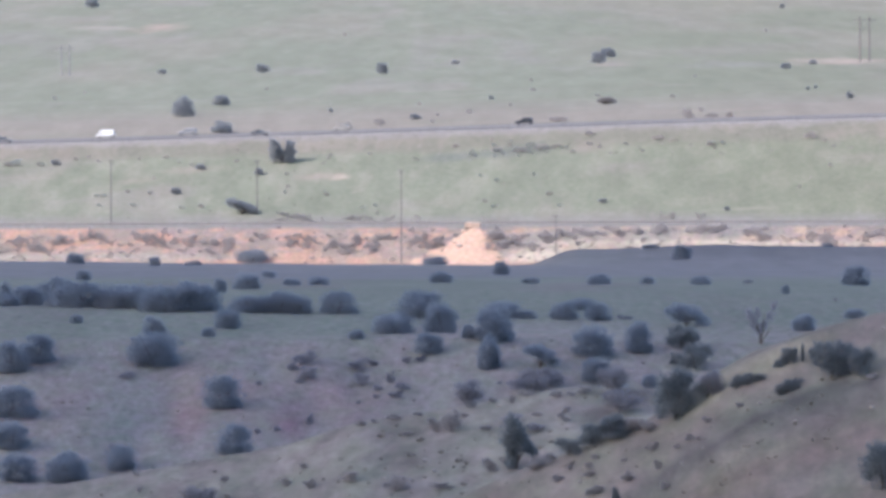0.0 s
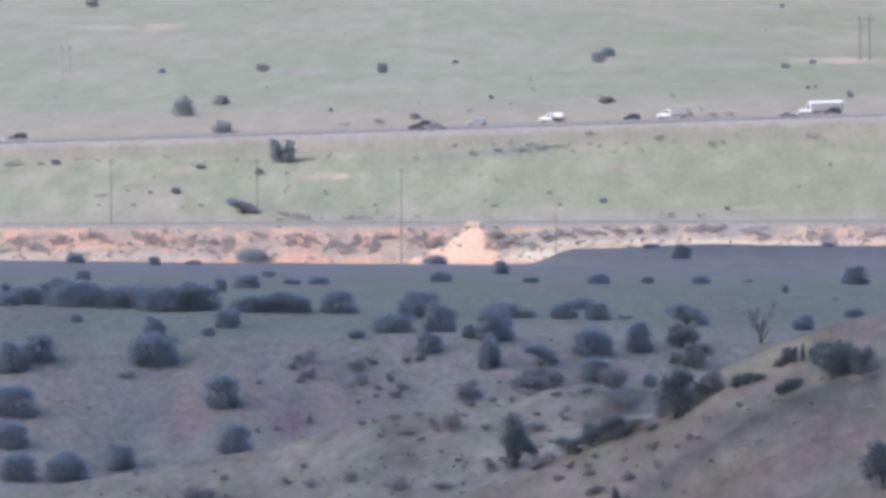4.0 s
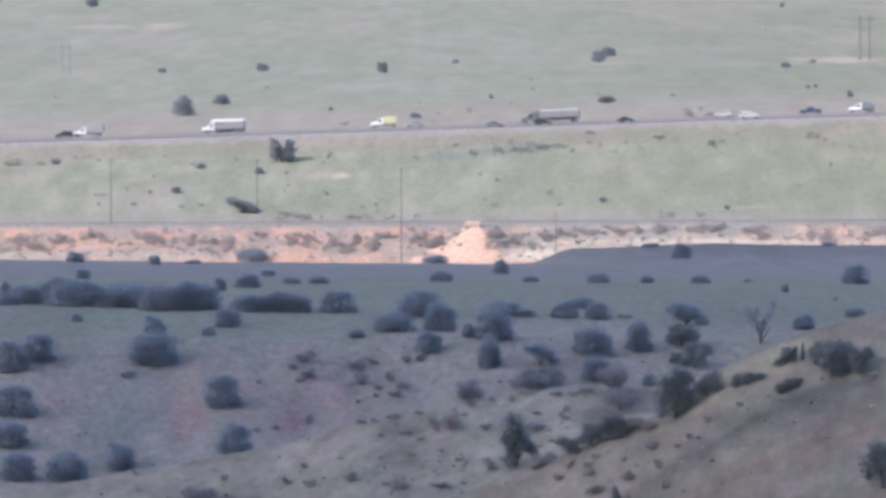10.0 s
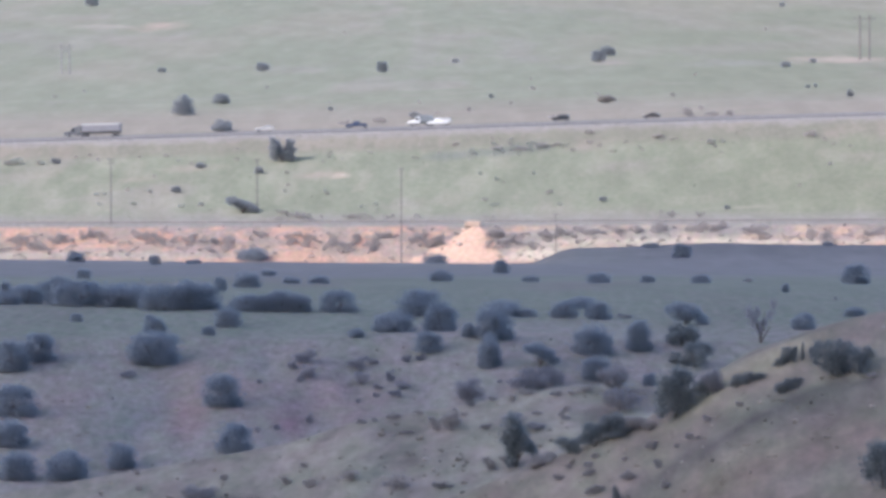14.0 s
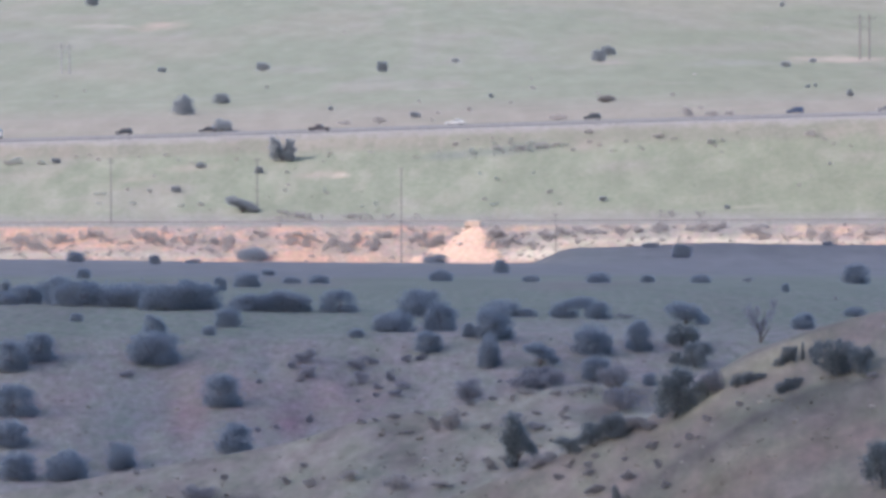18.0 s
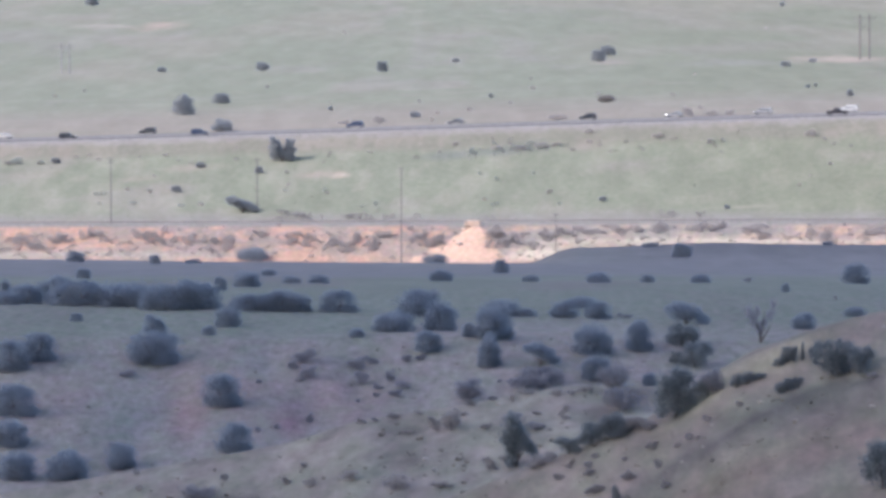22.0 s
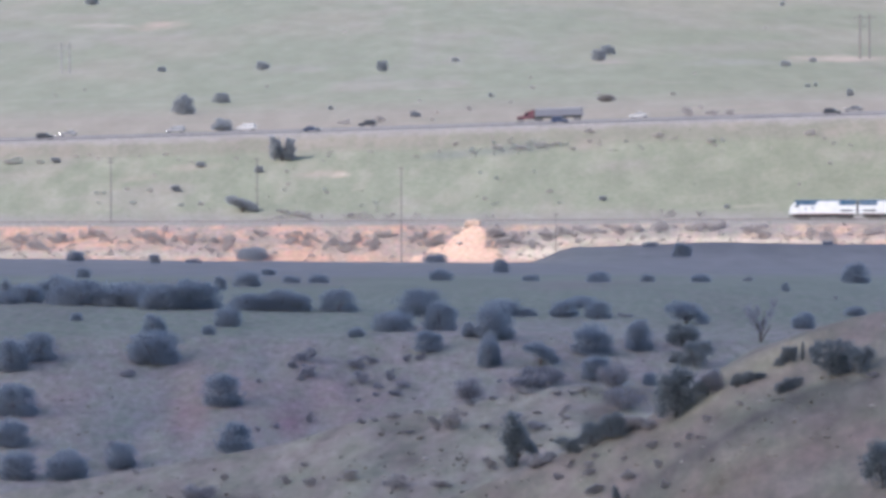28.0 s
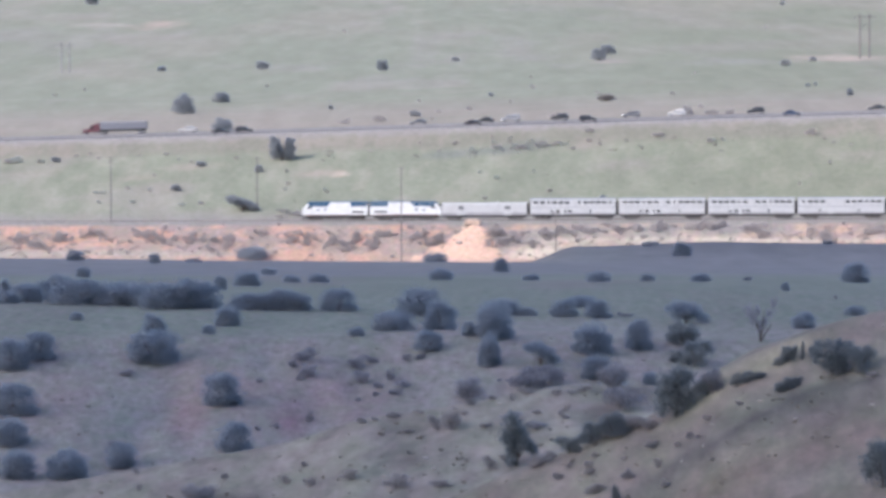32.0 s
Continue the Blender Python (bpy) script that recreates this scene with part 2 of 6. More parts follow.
def cover(x, y):
    """What grows or lies there: base colours of grass, dust, red clay and bare fill, with some shade painted in."""
    w = across(x, y)
    n1, n2, n3 = grits(x, y * 0.3, 60, 31), grits(x, y * 0.15, 22, 41), grits(x, y * 0.3, 6, 51, 3)

    def blend(c, d, m):
        return c * (1 - m[..., None]) + np.array(d) * m[..., None]

    near = blend(np.broadcast_to(np.array((0.272, 0.253, 0.225)), (*np.shape(x), 3)), (0.28, 0.26, 0.228), ease(n3, -0.1, 0.5))
    n4 = grits(x, y * 0.5, 2.4, 91, 3)
    near = blend(near, (0.215, 0.19, 0.175), ease(n4, 0.0, 0.4))
    near = blend(near, (0.345, 0.312, 0.27), ease(-n4, 0.22, 0.55) * 0.7)
    near = blend(near, (0.225, 0.222, 0.197), ease(n2, 0.05, 0.45) * 0.7)
    streak = grits(x * 0.45 - (y - 320) * 0.10, x * 0.55 + (y - 320) * 0.5, 1.3, 99, 3)
    near = blend(near, (0.19, 0.167, 0.15), ease(streak, 0.0, 0.45) * 0.45 * (1 - ease(y, 330, 350)))
    near = blend(near, (0.2, 0.174, 0.15), (1 - ease(y, 328, 350)) * (0.45 + 0.3 * ease(grits(x, y * 0.4, 1.1, 97, 2), -0.1, 0.4)))
    slope = blend(np.broadcast_to(np.array((0.290, 0.268, 0.257)), (*np.shape(x), 3)), (0.283, 0.277, 0.252), ease(n2, -0.2, 0.4))
    slope = blend(slope, (0.30, 0.215, 0.215), ease(n1 * 0.5 + n2, 0.3, 0.8) * 0.7)
    bench = blend(np.broadcast_to(np.array((0.232, 0.245, 0.212)), (*np.shape(x), 3)), (0.238, 0.224, 0.212), ease(n2, -0.1, 0.5))
    flat = blend(np.broadcast_to(np.array((0.237, 0.228, 0.235)), (*np.shape(x), 3)), (0.25, 0.25, 0.23), ease(n1, 0.0, 0.5) * 0.4)
    fill = blend(np.broadcast_to(np.array((0.515, 0.328, 0.257)), (*np.shape(x), 3)), (0.406, 0.335, 0.281), ease(n3, -0.1, 0.5) * 0.8)
    fill = blend(fill, (0.468, 0.39, 0.32), ease(x, 18, 50) * 0.75 * (1 - 0.6 * ease(x, 80, 120)))
    fill = blend(fill, (0.335, 0.277, 0.265), ease(grits(x, w * 1.5, 4.2, 63, 3) + 0.5 * grits(x, w * 0.6, 30, 67, 2), 0.0, 0.22) * ease(w, 1958, 1963) * 0.9)
    fill = blend(fill, (0.296, 0.25, 0.23), 0.7 * ease(n3 + 0.6 * grits(x, w * 2.5, 16, 61, 2) + 0.5 * grits(x, w, 2.6, 71, 2), -0.3, 0.35) * ease(w, 1956, 1966))
    band = grits(x * np.interp(y, [2150, 2350], [0.35, 0.62]), y * np.interp(y, [2000, 2150, 2400], [0.8, 0.7, 0.09]), 17, 43, 3)
    grass = blend(np.broadcast_to(np.array((0.25, 0.262, 0.205)), (*np.shape(x), 3)), (0.3, 0.281, 0.25), ease(band + 0.3 * n3, 0.05, 0.55) * np.interp(y, [2150, 2350], [0.8, 0.62]))
    grass = blend(grass, (0.328, 0.292, 0.25), ease(n1 + 0.7 * band, 0.35, 0.9) * 0.4)
    grass = blend(grass, (0.215, 0.218, 0.16), ease(x, 10, 130) * 0.38)
    n5 = grits(x, y * np.interp(y, [2150, 2400], [0.35, 0.12]), 6, 57, 3)
    grass = blend(grass, (0.345, 0.322, 0.272), ease(n5, 0.05, 0.5) * (0.5 - 0.25 * ease(x, -20, 80)) * (1 - 0.55 * ease(y, 2200, 2400)))
    grass = blend(grass, (0.215, 0.222, 0.172), ease(-n5, 0.12, 0.5) * (0.4 - 0.22 * ease(y, 2200, 2400)))
    verge = blend(np.broadcast_to(np.array((0.3, 0.269, 0.234)), (*np.shape(x), 3)), (0.269, 0.257, 0.215), ease(band, -0.1, 0.5))
    berm = blend(np.broadcast_to(np.array((0.234, 0.226, 0.191)), (*np.shape(x), 3)), (0.281, 0.254, 0.222), ease(band + 0.5 * n3, 0.0, 0.5))
    bank = blend(np.broadcast_to(np.array((0.292, 0.273, 0.261)), (*np.shape(x), 3)), (0.265, 0.246, 0.234), ease(n3, -0.1, 0.5))
    ballast = blend(np.broadcast_to(np.array((0.285, 0.268, 0.252)), (*np.shape(x), 3)), (0.265, 0.248, 0.23), ease(n3, 0, 0.5))
    upper = blend(grass, (0.335, 0.292, 0.254), ease(grits(x * 0.5, y * 0.10, 30, 47, 3) + (y - 2900) / 2500, 0.0, 0.5) * 0.38)
    c = np.array(near)
    edge = y + 8 * n2 - 32 * ease(x, -10, 0) * (1 - 0.3 * ease(x, 20, 28)) * ease(y, 760, 800)
    for nxt, a, b in ((slope, 500, 600), (bench, 782, 815), (flat, 1080, 1300)):
        c = c + (nxt - c) * ease(edge, a, b)[..., None]
    we = w + 2.0 * n3 + 1.5 * n2
    for nxt, a, b in ((fill, 1947, 1953), (ballast, 1984, 1990), (grass, 2014, 2028), (berm, 2097, 2104), (bank, 2109, 2111), (verge, 2140, 2160), (upper, 2200, 2330)):
        c = c + (nxt - c) * ease(we, a, b)[..., None]

    def stain(px, py, rx, ry, col, k):
        spot = np.clip(1.25 - np.hypot((x - px) / rx, (y - py) / ry) + 0.5 * n3, 0, 1) * k
        c[...] = blend(c, col, spot)

    # red and grey-green soil on the side of the gully
    mauve, pink, sage = (0.265, 0.17, 0.19), (0.31, 0.245, 0.242), (0.25, 0.262, 0.25)
    stain(-29.2, 768, 2.4, 11, mauve, 0.5)
    stain(-17.2, 766, 2.4, 10, (0.25, 0.15, 0.18), 0.75)
    stain(-24, 778, 11, 14, pink, 0.6)
    stain(-12, 775, 8, 13, pink, 0.6)
    stain(-43, 770, 7, 14, pink, 0.5)
    stain(-17, 790, 5, 9, pink, 0.5)
    stain(10, 806, 9, 8, (0.32, 0.275, 0.255), 0.6)
    stain(-37.5, 766, 5, 16, sage, 0.6)
    stain(-22, 788, 7, 7, sage, 0.5)
    # near terrace: pale bare patches
    stain(8.2, 398, 2.2, 9, (0.50, 0.46, 0.40), 0.7)
    stain(12.1, 411, 1.2, 2.6, (0.48, 0.44, 0.40), 0.75)
    stain(-13, 414, 10, 5, (0.30, 0.275, 0.245), 0.6)
    # near hill: straw grass along the crest, a hollow's shade painted grey under it, warm dust lower down
    straw, swale_shade, dust = (0.36, 0.335, 0.25), (0.15, 0.147, 0.138), (0.216, 0.176, 0.152)
    for k in range(6):
        stain(12.8 + k, 328.4 + 0.2 * (k % 3), 1.0, 1.8, straw, 0.4 + 0.15 * (k % 2))
    stain(16.4, 328, 1.3, 3.5, straw, 0.8)
    for k in range(9):
        stain(9.5 + 1.3 * k, 321.0 + 1.0 * math.sin(0.6 * k), 2.0, 3.0, swale_shade, 0.4)
    # a rill that runs up the hill, its low scrub and shadow painted dark
    for k in range(24):
        stain(9.0 + 0.5 * k, 321.3 + 0.5 * math.sin(0.45 * k), 0.6, 0.75, (0.115, 0.108, 0.11), 0.6)
    stain(20.5, 328, 2.2, 3.0, (0.225, 0.2, 0.18), 0.8)
    for k in range(5):
        stain(12.5 + 2.3 * k, 315.5 - 0.6 * k, 1.7, 2.4, dust, 0.62)
    stain(5.5, 325, 3.2, 5, (0.31, 0.275, 0.235), 0.8)
    stain(9.0, 323.5, 2.0, 4, (0.29, 0.255, 0.22), 0.6)
    # railway fill: weathered grey and pale cream patches
    grey_fill, cream = (0.328, 0.304, 0.281), (0.593, 0.515, 0.429)
    stain(32, 1973, 17, 9, grey_fill, 0.9)
    stain(62, 1967, 17, 9, grey_fill, 0.85)
    stain(85, 1969, 14, 7, grey_fill, 0.8)
    stain(-112, 1982, 10, 6, (0.367, 0.328, 0.312), 0.8)
    stain(-13, 1971, 11, 15, (0.343, 0.289, 0.265), 0.7)
    stain(17, 1968, 5, 15, (0.328, 0.289, 0.269), 0.8)
    stain(30, 1957, 17, 6, cream, 0.9)
    stain(60, 1952, 18, 6, cream, 0.9)
    stain(86, 1953, 10, 5, cream, 0.8)
    for k in range(9):
        stain(32 + 8 * k, 1981.5 - SKEW * (32 + 8 * k), 6, 3.0, (0.285, 0.262, 0.255), 0.85)
        stain(34 + 11 * k, 1972.5 - SKEW * (34 + 11 * k), 7, 2.6, cream, 0.55)
        stain(-138 + 9 * k, 1960.5 - SKEW * (-138 + 9 * k), 7, 3.5, (0.37, 0.335, 0.30), 0.8)
    # shade on the low valley rise, deepened in the ground colour
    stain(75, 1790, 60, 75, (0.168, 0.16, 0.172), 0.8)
    # meadow and plain: bare earth
    stain(-32, 2075, 3.4, 3.5, (0.53, 0.429, 0.367), 0.95)
    stain(-39, 2078, 8, 5, (0.40, 0.325, 0.285), 0.8)
    stain(20, 2092, 19, 6, (0.203, 0.213, 0.195), 0.85)
    stain(4, 2091, 10, 5, (0.205, 0.213, 0.195), 0.7)
    stain(45, 2089, 9, 6, (0.351, 0.296, 0.269), 0.6)
    stain(92, 2096, 8, 6, (0.343, 0.3, 0.273), 0.5)
    stain(-95, 2086, 9, 5, (0.359, 0.312, 0.265), 0.6)
    stain(-78, 2096, 12, 5, (0.359, 0.312, 0.269), 0.7)
    stain(-88, 2072, 9, 8, (0.312, 0.281, 0.246), 0.5)
    stain(-128, 2100, 9, 6, (0.335, 0.296, 0.257), 0.5)
    stain(-112, 2036, 14, 6, (0.304, 0.285, 0.242), 0.5)
    stain(90, 2012, 10, 2.0, (0.374, 0.351, 0.296), 0.6)
    stain(158, 2668, 20, 60, (0.45, 0.36, 0.31), 0.85)
    stain(66, 2668, 7, 22, (0.374, 0.312, 0.281), 0.7)
    stain(-134, 3180, 12, 75, (0.43, 0.33, 0.28), 0.85)
    stain(-160, 3170, 18, 45, (0.40, 0.345, 0.30), 0.7)
    stain(115, 2640, 22, 50, (0.304, 0.285, 0.261), 0.6)
    fan = spoil(x, w) * ease(w, 1945, 1955) * (1 - ease(w + 2.0 * n3, 1981, 1985.5))
    c = blend(c, (0.68, 0.455, 0.355), ease(fan * (1 + 1.5 * n3), 0.03, 0.13))
    return c


# ---- building helpers ----
def mesh_of(name, verts, faces, material, smooth=False):
    me = bpy.data.meshes.new(name)
    me.from_pydata([tuple(map(float, v)) for v in verts], [], [tuple(map(int, f)) for f in faces])
    me.materials.append(material)
    if smooth:
        me.polygons.foreach_set("use_smooth", [True] * len(me.polygons))
    me.update()
    return me


def part(name, data, parent, label="", at=None):
    ob = new(name, data)
    ob.parent = parent
    if at is not None:
        ob.matrix_basis = at
    if label:
        ob["label"] = label
    return ob


def thing(name, label, category, group="", at=None):
    ob = new(name)
    ob.empty_display_size = 0.3
    if at is not None:
        ob.matrix_basis = at
    return tagged(ob, label, category, group)


def box_bm(bm, size, at=(0, 0, 0), taper=(1, 1), turn=0.0):
    """A box from its size and the middle of its foot."""
    sx, sy, sz = size
    vs = []
    for k, (tx, ty) in ((0, (1, 1)), (1, taper)):
        for a, b in ((-1, -1), (1, -1), (1, 1), (-1, 1)):
            v = Vector((a * sx / 2 * tx, b * sy / 2 * ty, k * sz))
            v.rotate(Euler((0, 0, turn)))
            vs.append(bm.verts.new(v + Vector(at)))
    for f in ((3, 2, 1, 0), (4, 5, 6, 7), (0, 1, 5, 4), (1, 2, 6, 5), (2, 3, 7, 6), (3, 0, 4, 7)):
        bm.faces.new([vs[i] for i in f])
    return vs


def rod_bm(bm, a, b, r0, r1, n=6):
    a, b = Vector(a), Vector(b)
    q = (b - a).to_track_quat("Z", "Y")
    rings = []
    for p, r in ((a, r0), (b, r1)):
        rings.append([bm.verts.new(p + q @ Vector((r * math.cos(6.2832 * i / n), r * math.sin(6.2832 * i / n), 0))) for i in range(n)])
    for i in range(n):
        bm.faces.new((rings[0][i], rings[0][(i + 1) % n], rings[1][(i + 1) % n], rings[1][i]))
    bm.faces.new(rings[0][::-1])
    bm.faces.new(rings[1])


def profile_bm(bm, pts, width, inset=0.0, shoulder=None):
    """A side outline (x, z) drawn out across y, narrowed by inset above the shoulder height."""
    rows = []
    for side in (-1, 1):
        rows.append([bm.verts.new((x, side * (width / 2 - (inset if shoulder is not None and z > shoulder else 0)), z)) for x, z in pts])
    n = len(pts)
    for i in range(n):
        j = (i + 1) % n
        bm.faces.new((rows[0][i], rows[0][j], rows[1][j], rows[1][i]))
    bm.faces.new(rows[0][::-1])
    bm.faces.new(rows[1])


def done(bm, name, material, bevel=0.0, smooth=False):
    if bevel:
        bmesh.ops.bevel(bm, geom=list(bm.edges), offset=bevel, segments=1, affect="EDGES", clamp_overlap=True)
    bmesh.ops.recalc_face_normals(bm, faces=list(bm.faces))
    me = bpy.data.meshes.new(name)
    bm.to_mesh(me)
    bm.free()
    me.materials.append(material)
    if smooth:
        me.polygons.foreach_set("use_smooth", [True] * len(me.polygons))
    return me


# ---- land ----
def steps(*legs):
    out = []
    for a, b, d in legs:
        out += list(np.arange(a, b, d))
    return np.array(out + [legs[-1][1]])


def land():
    half = steps((0, 36, 0.6), (36, 170, 2.0), (170, 420, 10), (420, 1600, 45), (1600, 6500, 400))
    xs = np.concatenate([-half[:0:-1], half])
    ys = steps((-2600, -200, 400), (-200, 220, 14), (220, 445, 1.0), (445, 900, 2.5), (900, 1940, 6), (1940, 2020, 0.9), (2020, 2100, 2.5),
               (2100, 2165, 1.3), (2165, 2500, 6), (2500, 4400, 20), (4400, 9000, 400))
    gx, gy = np.meshgrid(xs, ys)
    gz = ground_z(gx, gy)
    nx, ny = len(xs), len(ys)
    co = np.stack([gx, gy, gz], -1).reshape(-1, 3)
    idx = np.arange(nx * ny).reshape(ny, nx)
    quads = np.stack([idx[:-1, :-1], idx[:-1, 1:], idx[1:, 1:], idx[1:, :-1]], -1).reshape(-1, 4)
    me = bpy.data.meshes.new("ground")
    me.vertices.add(len(co))
    me.vertices.foreach_set("co", co.astype(np.float32).ravel())
    me.loops.add(quads.size)
    me.loops.foreach_set("vertex_index", quads.astype(np.int32).ravel())
    me.polygons.add(len(quads))
    me.polygons.foreach_set("loop_start", np.arange(0, quads.size, 4, dtype=np.int32))
    me.update(calc_edges=True)
    me.polygons.foreach_set("use_smooth", np.ones(len(quads), dtype=bool))
    att = me.attributes.new("cover", "FLOAT_COLOR", "POINT")
    rgba = np.ones((len(co), 4), dtype=np.float32)
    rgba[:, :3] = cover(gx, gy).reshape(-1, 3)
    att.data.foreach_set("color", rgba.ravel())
    far = me.attributes.new("open_range", "FLOAT", "POINT")
    far.data.foreach_set("value", (ease(gy, 820, 1300) * (1 - ease(across(gx, gy), 1945, 1955)) + ease(across(gx, gy), 2140, 2170)).astype(np.float32).ravel())
    mead = me.attributes.new("meadow", "FLOAT", "POINT")
    mead.data.foreach_set("value", (ease(across(gx, gy), 2010, 2022) * (1 - ease(across(gx, gy), 2140, 2170))).astype(np.float32).ravel())
    me.materials.append(GROUND)
    tagged(new("ground", me), "dry rangeland with pale grass, dust and red clay", "ground", kind="structure")


land()


def strip(name, w_a, w_b, z_fn, lift, material, label, category, x_a=-1500, x_b=1500, step=12.0, crown=0.0):
    """A graded strip along the grain of the valley, with a skirt down into the ground."""
    xs = np.arange(x_a, x_b + step, step)
    verts, faces = [], []
    for x in xs:
        z = z_fn(x) + lift
        for w, dz in ((w_a - 1.6, -2.0), (w_a, 0), ((w_a + w_b) / 2, crown), (w_b, 0), (w_b + 0.8, -0.9)):
            verts.append((x, w - SKEW * x, z + dz))
    for i in range(len(xs) - 1):
        for k in range(4):
            faces.append((i * 5 + k, (i + 1) * 5 + k, (i + 1) * 5 + k + 1, i * 5 + k + 1))
    return tagged(new(name, mesh_of(name, verts, faces, material)), label, category, kind="structure")


def bend(x):
    return 350 * math.tanh(x / 350)


def road_z(x):
    return EYE_Z + ROAD_Z + 0.0376 * bend(x)


def track_z(x):
    return EYE_Z + TRACK_Z + 0.0114 * bend(x)


strip("road", 2116.5, 2125.5, road_z, 0.0, ASPHALT, "grey asphalt highway carriageway on a low fill", "road", crown=0.06)
strip("road", 2134.5, 2143.5, road_z, 0.38, CONCRETE, "pale concrete highway carriageway behind the median", "road", crown=0.06)
strip("road_shoulder", 2112.6, 2115.4, road_z, -0.02, GRAVEL, "pale gravel shoulder along the highway", "road shoulder")
strip("median", 2126.4, 2133.6, road_z, 0.08, GRAVEL, "pale gravel median between the carriageways", "median")
strip("ballast_bed", 1997.6, 2002.4, track_z, -0.42, BALLAST, "grey stone ballast under the railway", "ballast")


def rails():
    for off in (-0.72, 0.72):
        verts, faces = [], []
        xs = np.arange(-1500, 1501, 25.0)
        for x in xs:
            for dw, dz in ((-0.05, -0.42), (-0.05, -0.02), (0.05, -0.02), (0.05, -0.42)):
                verts.append((x, TRACK_W + off + dw - SKEW * x, track_z(x) + dz))
        for i in range(len(xs) - 1):
            for k in range(3):
                faces.append((i * 4 + k, i * 4 + k + 1, (i + 1) * 4 + k + 1, (i + 1) * 4 + k))
        tagged(new("rail", mesh_of("rail", verts, faces, STEEL)), "worn steel rail on the ballast", "rail", "rails of the track", "structure")


rails()


def cloud():
    """A drifting cumulus bank, far up towards the sun; its shade lies over the near hills and the valley floor."""
    rnd = random.Random(5)
    bm = bmesh.new()
    centre = Vector((0, 700, 40)) + TO_SUN * 4200
    for i in range(230):
        u, v = rnd.uniform(-1, 1), rnd.uniform(-1, 1)
        r = rnd.uniform(130, 230)
        # the bank ends in a fairly straight front
        y = -1500 + (v + 1) / 2 * (2720 - r)
        m = Matrix.Translation(centre + Vector((u * 900, y, rnd.uniform(-40, 120)))) @ Matrix.Diagonal((r * 1.25, r, r * 0.55, 1))
        bmesh.ops.create_icosphere(bm, subdivisions=2, radius=1, matrix=m)
    me = done(bm, "cloud", CLOUD, smooth=True)
    tagged(new("cloud", me), "large white cumulus bank drifting before the sun", "cloud", kind="structure")


cloud()


# ---- plants ----
def dome(seed, lobes=9, foot=0.0, full=0.0):
    """Lobes (centre, radii) of an uneven bush-like crown in a box one metre wide and high, its underside foot over the ground;
    full rounds it out to a dense dome."""
    rnd = random.Random(seed)
    out = [(Vector((0, 0, foot + 0.34 + 0.06 * full)), Vector((0.33 + 0.10 * full, 0.33 + 0.10 * full, 0.36 + 0.14 * full)))]
    turn, lean = rnd.uniform(0, 6.283), rnd.uniform(-0.07, 0.07) * (1 - 0.6 * full)
    for i in range(round(6 * full)):
        a = turn + i * 1.05 + rnd.uniform(-0.3, 0.3)
        r = rnd.uniform(0.15, 0.2)
        out.append((Vector((0.3 * math.cos(a), 0.3 * math.sin(a), foot + rnd.uniform(0.1, 0.24))), Vector((r, r, r))))
    for i in range(lobes):
        a = turn + i * 2.4 + rnd.uniform(-0.5, 0.5)
        z = foot + (0.9 - foot) * (0.12 + 0.78 * rnd.random() ** 0.9)
        reach = (0.36 if z < 0.55 else 0.36 - 0.55 * (z - 0.55)) * rnd.uniform(0.7, 1.05) * (1 - 0.22 * full)
        r = rnd.uniform(0.13, 0.22)
        z = min(z, 1.0 - r * 0.9)
        out.append((Vector((reach * math.cos(a) + lean * z, reach * math.sin(a), z)), Vector((r * 1.1, r * 1.1, r))))
    return out


def lobed(seed, spots):
    """Lobes from an outline in the camera's view: (across, up, radius), each with a neighbour before or behind it."""
    rnd = random.Random(seed)
    out = []
    for u, z, r in spots:
        out.append((Vector((u, rnd.uniform(-0.08, 0.08), z)), Vector((r, r * 1.1, r))))
        out.append((Vector((u * 0.9, rnd.choice((-1, 1)) * rnd.uniform(0.1, 0.22), z * 0.92)), Vector((r * 0.85, r, r * 0.85))))
    return out


def crown_mesh(name, seed, lobes, leaves, leaf, material, ragged=0.2, fill=0.55):
    """A crown one metre wide and high, its foot at z = 0: leaf sprays through the outer share of each lobe, with tufts and notches."""
    rnd = random.Random(seed)
    off = Vector((rnd.uniform(0, 40), rnd.uniform(0, 40), rnd.uniform(0, 40)))
    weights = [r.x * r.x + 0.004 for c, r in lobes]
    verts, faces = [], []
    for i in range(leaves):
        c, rad = rnd.choices(lobes, weights)[0]
        d = Vector((rnd.gauss(0, 1), rnd.gauss(0, 1), rnd.gauss(0.1, 1))).normalized()
        n = noise.noise(d * 1.7 + c * 4 + off) * 0.8 + noise.noise(d * 4.6 + c * 6 + off) * 0.5
        q = (1 + ragged * n) * (rnd.uniform(fill, 1.0) if rnd.random() < 0.8 else rnd.uniform(0.9, 1.24))
        p = c + Vector((d.x * rad.x, d.y * rad.y, d.z * rad.z)) * q
        p.z = max(0.012, p.z)
        turn = rnd.uniform(0, 6.283)
        side = Vector((math.cos(turn), math.sin(turn), rnd.gauss(0, 0.25))).normalized()
        up = (d * 0.25 + Vector((0, 0, 0.9)) + 0.3 * Vector((rnd.gauss(0, 1), rnd.gauss(0, 1), rnd.gauss(0, 1)))).normalized()
        s = leaf * rnd.uniform(0.6, 1.4)
        base = len(verts)
        verts += [p - side * s * 0.5, p + side * s * 0.5, p + side * s * 0.25 + up * s, p - side * s * 0.3 + up * s * 0.8]
        faces.append((base, base + 1, base + 2, base + 3))
    return mesh_of(name, verts, faces, material)


